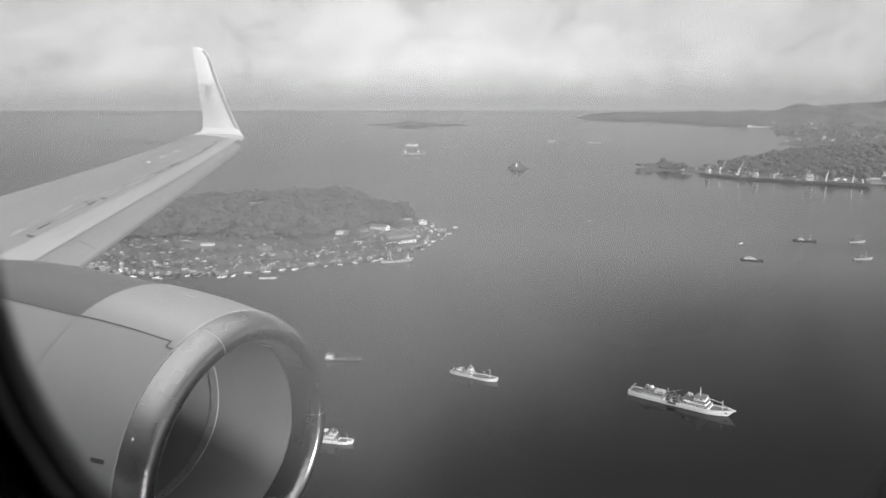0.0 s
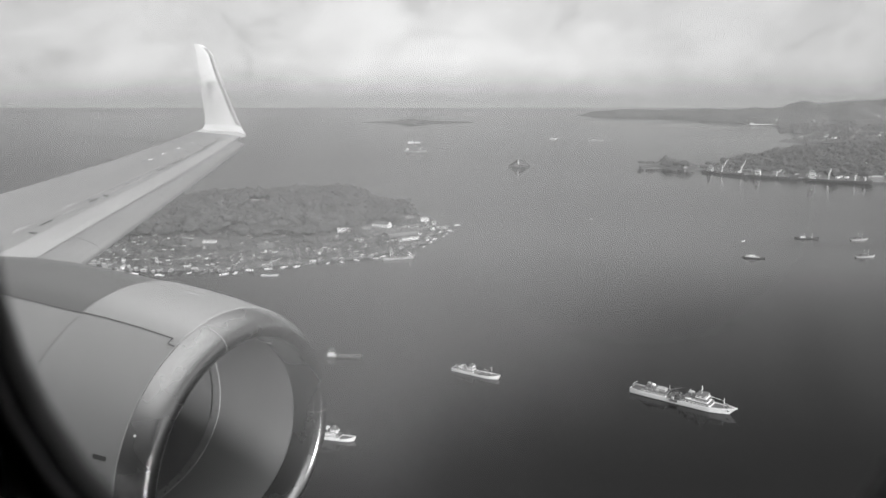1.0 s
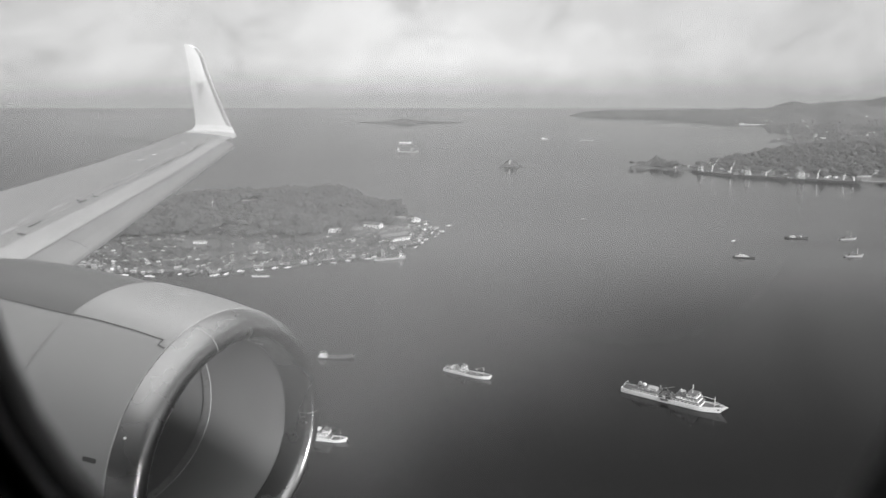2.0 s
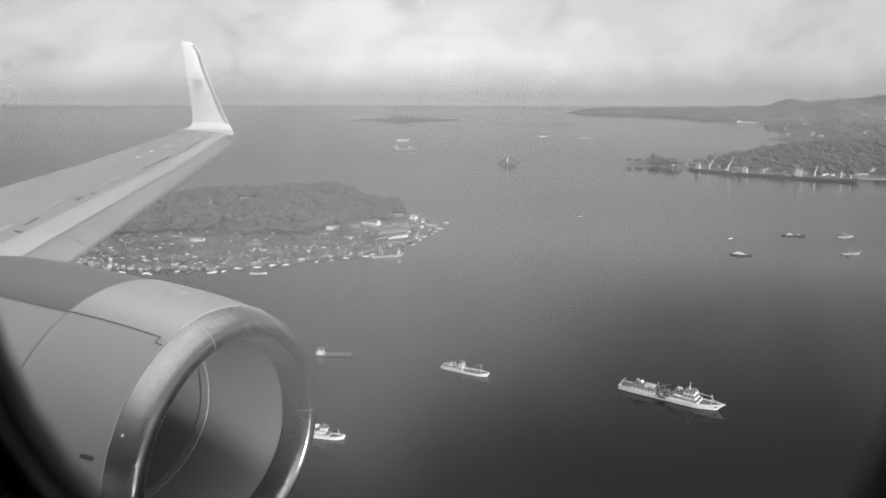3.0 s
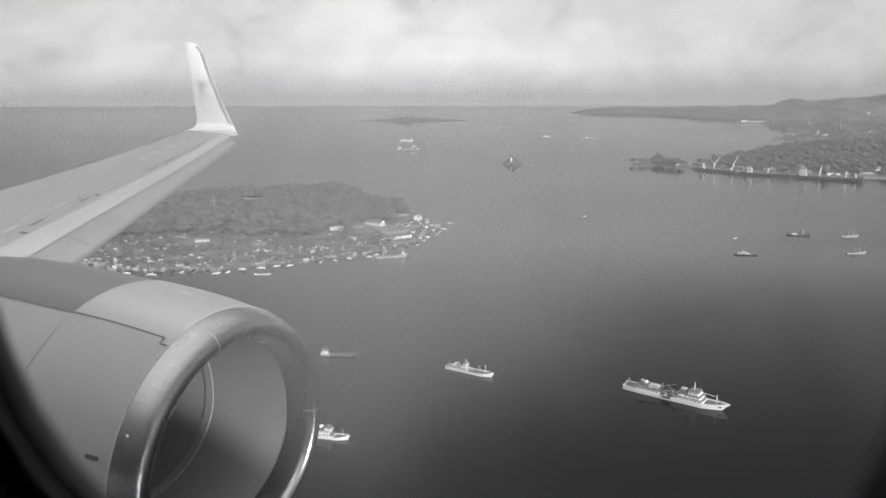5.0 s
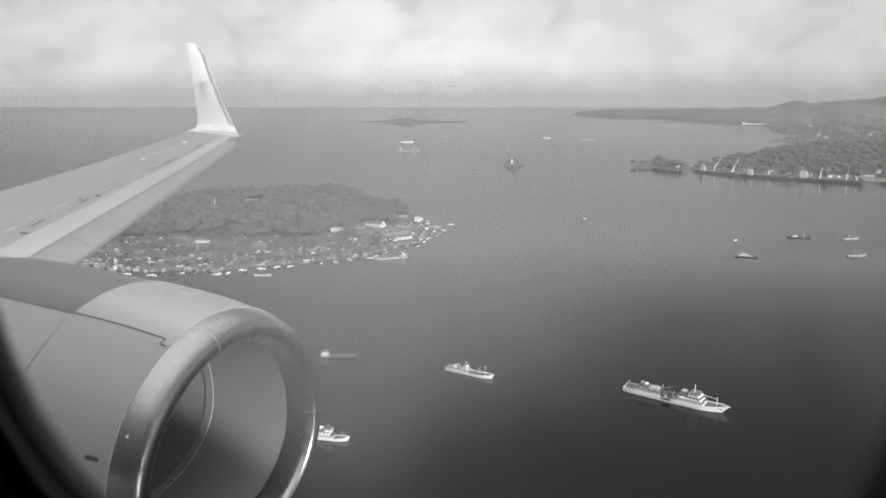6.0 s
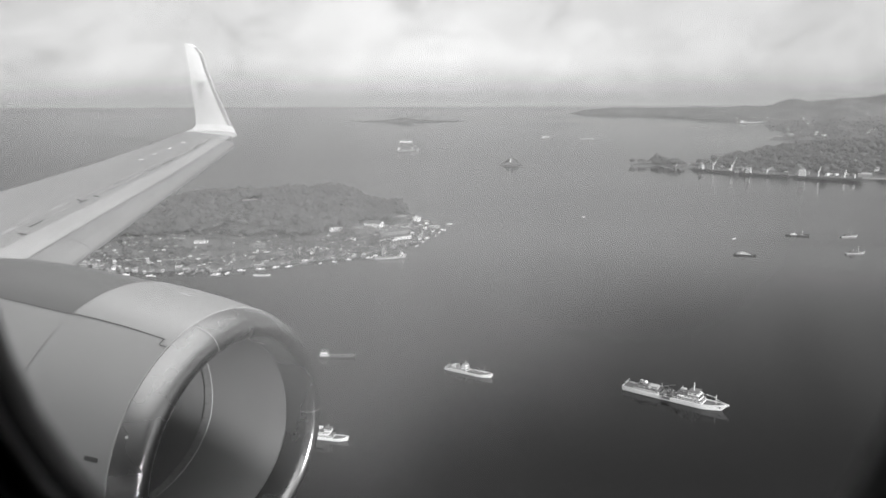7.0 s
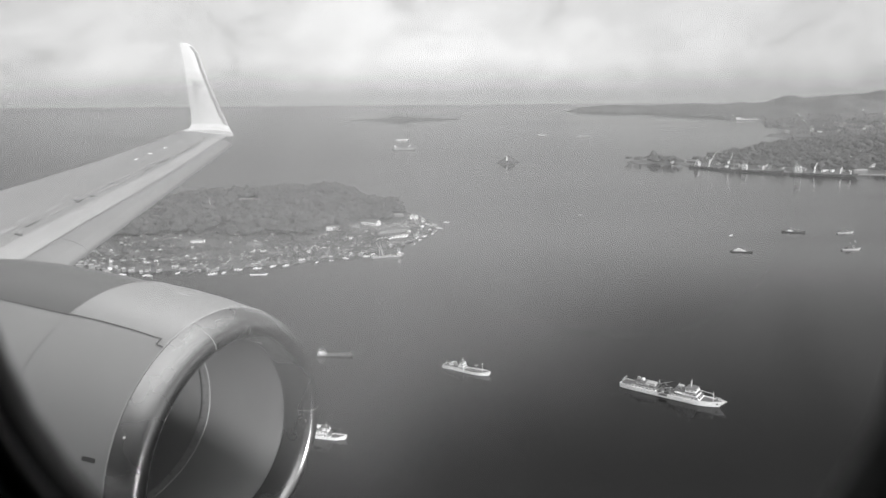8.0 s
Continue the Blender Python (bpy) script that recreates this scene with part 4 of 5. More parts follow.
BIG = [
    # name, x, y, turn, then size and looks
    ("warehouse", -128, 1372, -24, dict(w=34, d=18, h=6, roof="gable", wall="white_wall", roofmat="shed_roof", label="large warehouse with a grey gabled roof and white end wall")),
    ("wharf_shed", -88, 1292, 38, dict(w=62, d=20, h=6, roof="flat", wall="wall", roofmat="shed_roof", label="long wharf shed with a low grey metal roof")),
    ("wharf_shed", -72, 1240, 36, dict(w=44, d=9, h=4, roof="flat", wall="white_wall", roofmat="bright_roof", label="narrow pale shed along the wharf")),
    ("school_building", -192, 1312, 8, dict(w=25, d=9, h=8.0, roof="flat", wall="white_wall", roofmat="roof", storeys=2, label="two-storey white school block with rows of windows")),
    ("meeting_hall", -160, 1345, 20, dict(w=26, d=16, h=5, roof="hip", wall="wall", roofmat="shed_roof", label="broad hall with a mottled grey roof")),
    ("long_house", -408, 1212, 4, dict(w=22, d=8, h=3.4, roof="gable", wall="white_wall", roofmat="roof", label="long white house with a grey roof among trees")),
    ("long_house", -404, 1344, 6, dict(w=19, d=7, h=3.4, roof="flat", wall="white_wall", roofmat="roof", label="white house with a grey roof under the ridge")),
    ("store_building", -302, 1172, 15, dict(w=26, d=14, h=5, roof="hip", wall="wall", roofmat="shed_roof", label="store building with a wide dark hipped roof")),
    ("hilltop_hall", -395, 1520, 12, dict(w=44, d=9, h=4, roof="flat", wall="wall", roofmat="bright_roof", label="long pale-roofed building on the ridge")),
    ("hilltop_house", -512, 1500, -4, dict(w=20, d=9, h=4, roof="gable", wall="white_wall", roofmat="bright_roof", label="white house standing on the wooded ridge")),
    ("harbour_office", -48, 1448, 12, dict(w=16, d=11, h=7, roof="hip", wall="white_wall", roofmat="bright_roof", storeys=2, label="white two-storey harbour office near the point")),
    ("fuel_store", -80, 1480, 5, dict(w=18, d=9, h=4, roof="gable", wall="wall", roofmat="roof", label="grey store near the island's point")),
]


def build_houses():
    for name, x, y, turn, kw in BIG:
        make_house(name, m=at(x, y, max(1.5, island_z(x, y)), turn), category="building", group="", **kw)
    first = [make_house(m=at(-140 - 20 * i, 1135 + 6 * i, 2.0, 10 * i), **k) for i, k in enumerate(KINDS)]

    def lived(x, y):
        d = inside_depth(x, y, ISLAND)
        if d < -6 or y > 1390 or any(abs(x - b[1]) < 22 and -36 < y - b[2] < 16 for b in BIG) or x > -30:
            return 0.0
        return (1.0 - smooth(30, 130, d)) * 0.95 + 0.30 * (1 - smooth(160, 330, d))

    rnd = random.Random(21)
    for x, y in scatter(22, 430, -640, -30, 985, 1390, lived, 7.4):
        d = inside_depth(x, y, ISLAND)
        k = rnd.choices(range(6), (34, 16, 10, 4, 30 if d < 24 else 12, 8))[0]
        turn = rnd.choice((0, 90)) + rnd.gauss(12, 14)
        copy_thing(first[k], at(x, y, max(1.6, island_z(x, y)), turn) @ Matrix.Scale(rnd.uniform(0.72, 1.02), 4))
    for x, y in ((-60, 1500), (-95, 1490), (-30, 1440), (-28, 1410), (-45, 1420), (-60, 1400), (-40, 1385), (-30, 1350), (-62, 1362), (-75, 1330)):
        copy_thing(first[rnd.randrange(6)], at(x, y, max(1.6, island_z(x, y)), rnd.uniform(0, 180)))


build_houses()


def village_trees():
    rng = np.random.default_rng(5)
    protos = []
    for k in range(3):
        tree = thing("tree", "broad-leaved tree with an uneven green crown by the houses", "tree", "village trees", at(-300 + 25 * k, 1130, 2, 0))
        bm = bmesh.new()
        rod(bm, (0, 0, -1), (0.2, 0.1, 4.2), 0.45, 0.28, n=7)
        for a in (0.3, 2.2, 4.4):
            rod(bm, (0.2, 0.1, 3.6), (2.2 * math.cos(a), 2.2 * math.sin(a), 6.4), 0.2, 0.07, n=5)
        part("trunk", bm, "bark", tree)
        V, F = crown_arrays(rng, 4.4, 4.0, 5, 90)
        ob = raw_mesh("crown", V + (0, 0, 7.0), F, "leaf")
        ob.parent = tree
        protos.append(tree)

    def keep(x, y):
        d = inside_depth(x, y, ISLAND)
        return 0.0 if d < 6 or d > 190 or clear_at(x, y) else 1.0

    rnd = random.Random(6)
    for x, y in scatter(31, 170, -620, -90, 1000, 1290, keep, 9.5):
        m = at(x, y, island_z(x, y), rnd.uniform(0, 360)) @ Matrix.Scale(rnd.uniform(0.55, 0.95), 4)
        copy_thing(protos[rnd.randrange(3)], m)


village_trees()


def masts_and_roads():
    tower = thing("water_tower", "white cylindrical water tower on the ridge", "tower", m=at(-585, 1515, island_z(-585, 1515), 0))
    part("tank", spin_up([(0, 4.2), (11, 4.2), (11.6, 3.6), (12.2, 0.1)], 24, 6), "tank", tower, "white round tank")
    for k in range(6):
        a = k * math.pi / 3
        part("leg", rods(((3.4 * math.cos(a), 3.4 * math.sin(a), -2), (3.4 * math.cos(a), 3.4 * math.sin(a), 6.2), 0.3), n=6), "concrete", tower)
    mast = thing("radio_mast", "slim white lattice radio mast among trees", "mast", m=at(-455, 1440, island_z(-455, 1440), 0))
    for sx, sy in ((-1, -1), (1, -1), (1, 1), (-1, 1)):
        part("leg", rods(((sx * 1.2, sy * 1.2, -1), (sx * 0.25, sy * 0.25, 34), 0.22, 0.12), n=5), "tank", mast)
    for k in range(8):
        z = 3 + 4 * k
        w = 1.2 - 0.95 * (z + 1) / 35
        part("brace", rods(((-w, -w, z), (w, -w, z + 3), 0.1), ((w, -w, z), (w, w, z + 3), 0.1), ((w, w, z), (-w, w, z + 3), 0.1), ((-w, w, z), (-w, -w, z + 3), 0.1), n=4), "tank", mast)


def spin_up(profile, n=24, dz=0.0):
    bm = bmesh.new()
    loft(bm, [[(r * math.cos(2 * math.pi * i / n), r * math.sin(2 * math.pi * i / n), z + dz) for i in range(n)] for z, r in profile], cap=True)
    return bm


masts_and_roads()


def strip(name, pts, width, mat, label, zf, lift=0.25):
    bm = bmesh.new()
    rows = []
    P = [Vector((x, y, 0)) for x, y in pts]
    fine = []
    for a, b in zip(P, P[1:]):
        k = max(1, int((b - a).length / 12))
        fine += [a.lerp(b, i / k) for i in range(k)]
    fine.append(P[-1])
    for i, p in enumerate(fine):
        d = (fine[min(i + 1, len(fine) - 1)] - fine[max(i - 1, 0)]).normalized()
        s = Vector((-d.y, d.x, 0)) * width / 2
        zz = max(zf(p.x, p.y), 0.8) + lift
        rows.append([(p.x - s.x, p.y - s.y, zz - 0.3), (p.x - s.x, p.y - s.y, zz), (p.x + s.x, p.y + s.y, zz), (p.x + s.x, p.y + s.y, zz - 0.3)])
    loft(bm, rows, cap=True)
    return tagged(mesh_object(name, bm, mat), label, "road", kind="structure")


strip("road_village", [(-520, 1090), (-400, 1075), (-300, 1095), (-210, 1150), (-170, 1240), (-140, 1330), (-70, 1400), (-40, 1420)], 6, "dirt", "pale earth road through the village", island_z)
strip("road_wharf", [(-150, 1250), (-105, 1262), (-60, 1330), (-30, 1400)], 8, "dirt", "packed earth road along the wharf", island_z)


def platform(name, x0, x1, y0, y1, turn, cx, cy, top, mat, label, category="wharf", pile=6.0):
    """A deck on piles."""
    ob = thing(name, label, category, m=at(cx, cy, 0, turn))
    part("deck", boxes((x0, x1, y0, y1, top - 0.5, top), bevel=0.05), mat, ob)
    nx, ny = max(1, int((x1 - x0) / pile)), max(1, int((y1 - y0) / pile))
    for i in range(nx + 1):
        for j in (0, ny):
            x, y = x0 + 0.4 + (x1 - x0 - 0.8) * i / nx, y0 + 0.4 + (y1 - y0 - 0.8) * j / ny
            part("pile", rods(((x, y, -4), (x, y, top - 0.5), 0.3), n=6), "wood", ob)
    return ob


platform("wharf", -34, 34, -7, 7, 34, -66, 1205, 2.2, "concrete", "concrete wharf on piles below the long shed")
platform("jetty", -18, 18, -2, 2, 0, -20, 1372, 1.6, "wood", "timber jetty running out from the point", "jetty")
platform("jetty", -15, 15, -1.6, 1.6, 20, -22, 1310, 1.6, "wood", "narrow timber jetty with boats beside it", "jetty")
platform("jetty", -12, 12, -1.5, 1.5, 70, -210, 1048, 1.5, "wood", "short village jetty on piles", "jetty")
platform("jetty", -12, 12, -1.5, 1.5, 80, -345, 992, 1.5, "wood", "short village jetty on piles", "jetty")
hut = make_house("jetty_shed", 22, 6, 3.0, "flat", "wall", "bright_roof", label="pale-roofed shed on the timber jetty", category="building", group="", m=at(-12, 1372, 1.6, 0))

# ---- ships ----


def hull_rows(L, B, free, draft, sheer=1.0, fine=0.30, stern=0.75, rake=0.06):
    rows = []
    n = 18
    for i in range(n + 1):
        s = i / n                               # 0 stern, 1 stem
        if s < 0.18:
            k = stern + (1 - stern) * math.sin(s / 0.18 * math.pi / 2)
        elif s > 1 - fine:
            u = (s - (1 - fine)) / fine
            k = max(0.015, 1 - u ** 2.1)
        else:
            k = 1.0
        b = B / 2 * k
        top = free + sheer * (max(0, s - 0.6) / 0.4) ** 2 * 1.6 + sheer * (max(0, 0.25 - s) / 0.25) ** 2 * 0.4
        x = -L / 2 + L * s
        low = b * (0.80 if s < 0.8 else 0.80 - 0.6 * (s - 0.8) / 0.2)
        bx = x - L * rake * max(0, (s - 0.75) / 0.25)
        rows.append([(x, -b, top), (bx + (x - bx) * 0.35, -b * 0.97, free * 0.25), (bx, -low, -draft), (bx, low, -draft), (bx + (x - bx) * 0.35, b * 0.97, free * 0.25), (x, b, top)])
    return rows


def ship_hull(owner, L, B, free, draft, mat, deckmat="deck", bulwark=0.9, band=None, **kw):
    rows = hull_rows(L, B, free, draft, **kw)
    bm = bmesh.new()
    loft(bm, rows, closed=False)
    hull = part("hull", bm, mat, owner)
    bm = bmesh.new()
    inner = [[(r[0][0] * 0.995, r[0][1] * 0.97, r[0][2] - bulwark), (r[5][0] * 0.995, r[5][1] * 0.97, r[5][2] - bulwark)] for r in rows]
    loft(bm, inner, closed=False)
    part("deck", bm, deckmat, owner)
    bm = bmesh.new()
    t = rows[0]
    loft(bm, [[t[0], t[1], t[2]], [t[5], t[4], t[3]]], closed=False)
    part("transom", bm, mat, hull)
    bm = bmesh.new()
    for side in (0, 5):
        loft(bm, [[(r[side][0], r[side][1] * 1.01, r[side][2] - 0.12), (r[side][0], r[side][1] * 1.01, r[side][2] + 0.05), (r[side][0], r[side][1] * 0.97, r[side][2] + 0.05), (r[side][0] * 0.995, r[side][1] * 0.965, r[side][2] - bulwark)] for r in rows], closed=False)
    part("bulwark", bm, mat, hull)
    if band:
        bm = bmesh.new()
        for a, b in ((1, 2), (4, 3)):
            loft(bm, [[(r[a][0], r[a][1] * 1.012, r[a][2] - 0.2 * free), (r[b][0], r[b][1] * 1.012 + (r[a][1] - r[b][1]) * 0.6, -0.3)] for r in rows], closed=False)
        part("boot_topping", bm, band, hull)
    return hull


def deckhouse(owner, x0, x1, hw, z0, h, mat="ship_house", windows=True, name="deckhouse", label="", front=0.0):
    """A tier with a slanted front, an overhanging roof and a row of windows."""
    bm = bmesh.new()
    loft(bm, [[(x0, -hw, z0), (x1, -hw, z0), (x1, hw, z0), (x0, hw, z0)], [(x0, -hw, z0 + h), (x1 - front, -hw, z0 + h), (x1 - front, hw, z0 + h), (x0, hw, z0 + h)]], cap=True)
    tier = part(name, bm, mat, owner, label)
    part("roof_edge", boxes((x0 - 0.3, x1 - front + 0.3, -hw - 0.25, hw + 0.25, z0 + h + 0.004, z0 + h + 0.15)), "roof_deck", tier)
    if windows:
        n = max(2, int((x1 - x0) / 2.2))
        for sy in (-1, 1):
            for i in range(n):
                x = x0 + (i + 0.5) * (x1 - front - x0) / n
                part("window", boxes((x - 0.7, x + 0.7, sy * hw - 0.05, sy * hw + 0.05, z0 + h * 0.52, z0 + h * 0.75)), "glass", tier)
        part("front_window", boxes((x1 - front * 0.7 - 0.06, x1 - front * 0.6 + 0.10, -hw * 0.9, hw * 0.9, z0 + h * 0.5, z0 + h * 0.8)), "glass", tier)
    return tier


def mast_part(owner, x, y, z0, z1, r=0.15, yards=(), name="mast", lean=0.0):
    ob = part(name, rods(((x, y, z0), (x + lean, y, z1), r, r * 0.5), n=6), "gear", owner)
    for zf, w in yards:
        z = z0 + (z1 - z0) * zf
        part("yard", rods(((x, y - w, z), (x, y + w, z), r * 0.4), n=5), "gear", ob)
    return ob


def crane_part(owner, x, y, z0, h, reach, turn, rise, r=0.35, mat="gear"):
    ob = part("crane", rods(((x, y, z0), (x, y, z0 + h), r, r * 0.8), n=8), mat, owner, "tall deck crane post")
    a = radians(turn)
    tip = Vector((x + reach * math.cos(a), y + reach * math.sin(a), z0 + h + rise))
    part("boom", rods(((x, y, z0 + h * 0.55), tip, r * 0.6, r * 0.35), n=6), mat, ob)
    part("cable", rods(((x, y, z0 + h), tip, 0.06), n=4), "seam", ob)
    return ob


def rail_part(owner, pts, z, h=1.0):
    bm = bmesh.new()
    P = [Vector((x, y, z)) for x, y in pts]
    for a, b in zip(P, P[1:]):
        for k in (0.5, 1.0):
            rod(bm, a + Vector((0, 0, h * k)), b + Vector((0, 0, h * k)), 0.05, n=4)
        n = max(1, int((b - a).length / 2))
        for i in range(n + 1):
            p = a.lerp(b, i / n)
            rod(bm, p, p + Vector((0, 0, h)), 0.05, n=4)
    return part("railing", bm, "ship_house", owner)


def lifeboat(owner, x, y, z):
    bm = bmesh.new()
    loft(bm, [[(x + u, y + w * math.cos(a), z + 0.7 + w * 0.8 * math.sin(a)) for a in [k * math.pi / 4 for k in range(8)]] for u, w in ((-2.6, 0.1), (-1.8, 0.8), (0, 1.0), (1.8, 0.8), (2.6, 0.1))], cap=True)
    return part("lifeboat", bm, "hull_white", owner, "small covered lifeboat")


def heading(x, y, turn, sx=1.0, sy=1.0, sz=1.0):
    return pose(x, y, 0, 0, 0, turn) @ Matrix.Diagonal((sx, sy, sz, 1.0))


def afloat(x, y, turn):
    """Lying on the sheet of the sea, which lifts far out."""
    r = math.hypot(x, y)
    up = Vector((-x / r * 0.0695, -y / r * 0.0695, 1.0)).normalized() if r > 1700 else Vector((0, 0, 1))
    return Matrix.Translation((x, y, sea_z(r))) @ Vector((0, 0, 1)).rotation_difference(up).to_matrix().to_4x4() @ pose(0, 0, 0, 0, 0, turn)


def supply_ship(x, y, turn):
    """Large white vessel with two deckhouses, a working deck between them and a high bow."""
    s = thing("supply_ship", "white steel research vessel anchored on calm water", "ship", m=heading(x, y, turn, 1.27, 1.15, 1.0))
    L, B = 66.0, 12.0
    ship_hull(s, L, B, 3.6, 2.5, "hull_white", band="hull_grey", sheer=1.5, fine=0.30, stern=0.85, rake=0.09)
    h1 = deckhouse(s, -25, -9, 5.75, 2.7, 3.0, label="white after deckhouse with dark windows")
    for k in range(4):
        part("vent", rods(((-22 + 3.2 * k, -3.8, 5.85), (-22 + 3.2 * k, -3.8, 7.0), 0.7), n=8), "hull_grey", h1)
        part("vent", rods(((-22 + 3.2 * k, 3.8, 5.85), (-22 + 3.2 * k, 3.8, 7.0), 0.5), n=8), "ship_house", h1)
    part("dome", spin_at([(-0.9, 0.2), (-0.7, 0.9), (0.2, 1.3), (1.0, 1.0), (1.4, 0.1)], -19, 0, 9.0), "ship_house", s, "white radar dome")
    part("dome_post", rods(((-19, 0, 5.85), (-19, 0, 8.3), 0.4), n=8), "ship_house", s)
    part("store", boxes((-16.5, -10.5, -2.6, 2.6, 5.86, 8.2), bevel=0.2), "hull_grey", s, "grey deck store")
    h5 = deckhouse(s, -23, -17, 3.6, 5.86, 1.9, mat="hull_grey")
    for k, (cx, cy, w, d, h) in enumerate(((-15.4, -3.4, 1.2, 0.9, 1.5), (-12.0, -3.7, 0.9, 0.8, 1.1), (-13.6, 3.6, 1.4, 0.8, 1.6), (-10.4, 3.6, 0.8, 0.8, 1.0), (-22.6, 2.0, 0.8, 1.2, 3.6), (-20.6, -2.2, 1.0, 1.2, 3.4))):
        part("deck_gear", boxes((cx - w, cx + w, cy - d, cy + d, 5.87, 5.87 + h), bevel=0.12), "deck" if k % 2 else "hull_grey", s, "dark machinery on the upper deck")
    for k, (cx, cy, h) in enumerate(((-7.0, 4.2, 2.4), (-5.0, -4.3, 2.0), (-2.0, 4.0, 2.8), (0.2, -4.0, 2.2))):
        part("deck_gear", boxes((cx - 0.8, cx + 0.8, cy - 0.8, cy + 0.8, 2.7, 2.7 + h), bevel=0.15), "hull_grey" if k % 2 else "deck", s, "dark machinery on the working deck")
    part("hatch", boxes((-8, 0, -3.5, 3.5, 2.7, 4.4), bevel=0.15), "deck", s)
    part("winch", rods(((-4, -2.2, 4.9), (-4, 2.2, 4.9), 0.9), n=10), "deck", s)
    crane_part(s, -9.6, 3.2, 2.7, 7.5, 9.0, -8, 1.2, mat="hull_grey")
    crane_part(s, -0.4, -3.4, 2.7, 7.0, 5.0, 160, 2.0, mat="hull_grey")
    h2 = deckhouse(s, 1.0, 18, 5.7, 2.7, 2.9, label="white bridge deckhouse with dark windows", front=0.6)
    h3 = deckhouse(s, 4, 16.5, 5.0, 5.8, 2.3, front=0.5)
    h4 = deckhouse(s, 9, 15.5, 4.6, 8.6, 2.5, name="bridge", front=0.7)
    part("sun_deck", boxes((2.0, 8.8, -4.6, 4.6, 8.56, 8.7)), "deck", s)
    part("funnel", boxes((3.5, 7.0, -1.6, 1.6, 8.7, 11.5), bevel=0.4), "hull_grey", s, "grey funnel")
    mast_part(s, 11.5, 0, 11.2, 18.0, 0.25, ((0.5, 2.0), (0.8, 1.2)))
    mast_part(s, 6.0, -2.2, 8.7, 14.0, 0.15, lean=-1.0, name="aerial")
    for y in (-4.9, 4.9):
        lifeboat(s, 5.0, y, 6.0)
    mast_part(s, 25.0, 0, 3.2, 11.5, 0.30, ((0.9, 1.0),), name="foremast")
    part("derrick", rods(((25, 0, 9.5), (16.8, 0, 10.5), 0.16), ((25, 0, 8.0), (31.5, 0, 6.2), 0.14), n=6), "gear", s)
    part("windlass", rods(((27.0, -1.5, 5.0), (27.0, 1.5, 5.0), 0.6), n=10), "deck", s)
    part("anchor", boxes((27.4, 28.6, -2.65, -2.45, 2.6, 3.6), bevel=0.05), "seam", s)
    part("sponson", boxes((-6.5, -1.5, -6.25, -5.95, 1.8, 3.6)), "deck", s, "dark open side port")
    rail_part(s, ((-32, -4.6), (-25.5, -5.4)), 3.2)
    rail_part(s, ((-32, 4.6), (-25.5, 5.4)), 3.2)
    part("gantry", rods(((-31.5, -4.0, 2.8), (-31.5, -4.0, 7.0), 0.25), ((-31.5, 4.0, 2.8), (-31.5, 4.0, 7.0), 0.25), ((-31.5, -4.0, 7.0), (-31.5, 4.0, 7.0), 0.25), n=6), "hull_grey", s)
    return s


def spin_at(profile, x, y, z, n=14):
    bm = bmesh.new()
    loft(bm, [[(x + r * math.cos(2 * math.pi * i / n), y + r * math.sin(2 * math.pi * i / n), z + h) for i in range(n)] for h, r in profile], cap=True)
    return bm


def ferry(x, y, turn):
    """Weathered coaster: low accommodation aft, bridge amidships, open hold forward."""
    s = thing("coastal_ferry", "weathered white coastal ferry with a dark open hold", "ship", m=heading(x, y, turn))
    ship_hull(s, 47, 9.4, 2.3, 1.8, "hull_white", band="hull_grey", sheer=1.1, fine=0.26, stern=0.85)
    deckhouse(s, -20.5, -2, 3.9, 1.5, 2.2, mat="hull_white")
    part("boat_deck", boxes((-20.0, -8.0, -3.4, 3.4, 3.86, 4.0)), "deck", s, "grey boat deck")
    for k, (xx, yy) in enumerate(((-18.6, 0.0), (-16.2, 1.4), (-14.0, -1.2), (-11.4, 0.8), (-9.4, -1.6))):
        part("deck_store", boxes((xx - 0.9, xx + 0.9, yy - 0.8, yy + 0.8, 4.004, 4.9 + 0.3 * (k % 3)), bevel=0.12), "ship_house" if k % 2 else "hull_grey", s)
    deckhouse(s, -7.6, -2.4, 3.2, 3.9, 2.1)
    deckhouse(s, -6.0, -2.7, 2.8, 6.2, 1.9, name="bridge", front=0.5)
    part("funnel", boxes((-12.6, -11.0, -0.8, 0.8, 4.004, 7.4), bevel=0.25), "hull_grey", s)
    part("hatch", boxes((0.5, 6.2, -3.0, 3.0, 1.5, 2.4), (7.0, 12.4, -2.8, 2.8, 1.5, 2.4), bevel=0.1), "deck", s, "dark hatch covers")
    part("cargo", boxes((1.4, 3.4, -2.2, 1.8, 2.404, 3.3), (8.0, 10.6, -1.5, 2.0, 2.404, 3.1), bevel=0.1), "roof", s)
    mast_part(s, -4.4, 0, 8.3, 11.6, 0.18, ((0.6, 1.2),))
    mast_part(s, 15.0, 0, 1.9, 10.0, 0.28, ((0.9, 0.9),), name="foremast")
    part("derrick", rods(((15.0, 0, 3.0), (7.0, 0.8, 6.6), 0.15), ((15.0, 0, 9.6), (7.0, 0.8, 6.6), 0.05), n=5), "gear", s)
    part("sternpost", rods(((-21.0, 0, 2.0), (-21.0, 0, 6.4), 0.14), n=5), "gear", s)
    part("forecastle", boxes((16.8, 20.6, -1.9, 1.9, 2.0, 3.2), bevel=0.2), "roof_deck", s)
    rail_part(s, ((-20.2, -3.8), (-2.5, -3.8)), 3.85)
    for yy in (-3.0, 3.0):
        lifeboat(s, -14.5, yy, 4.1)
    return s


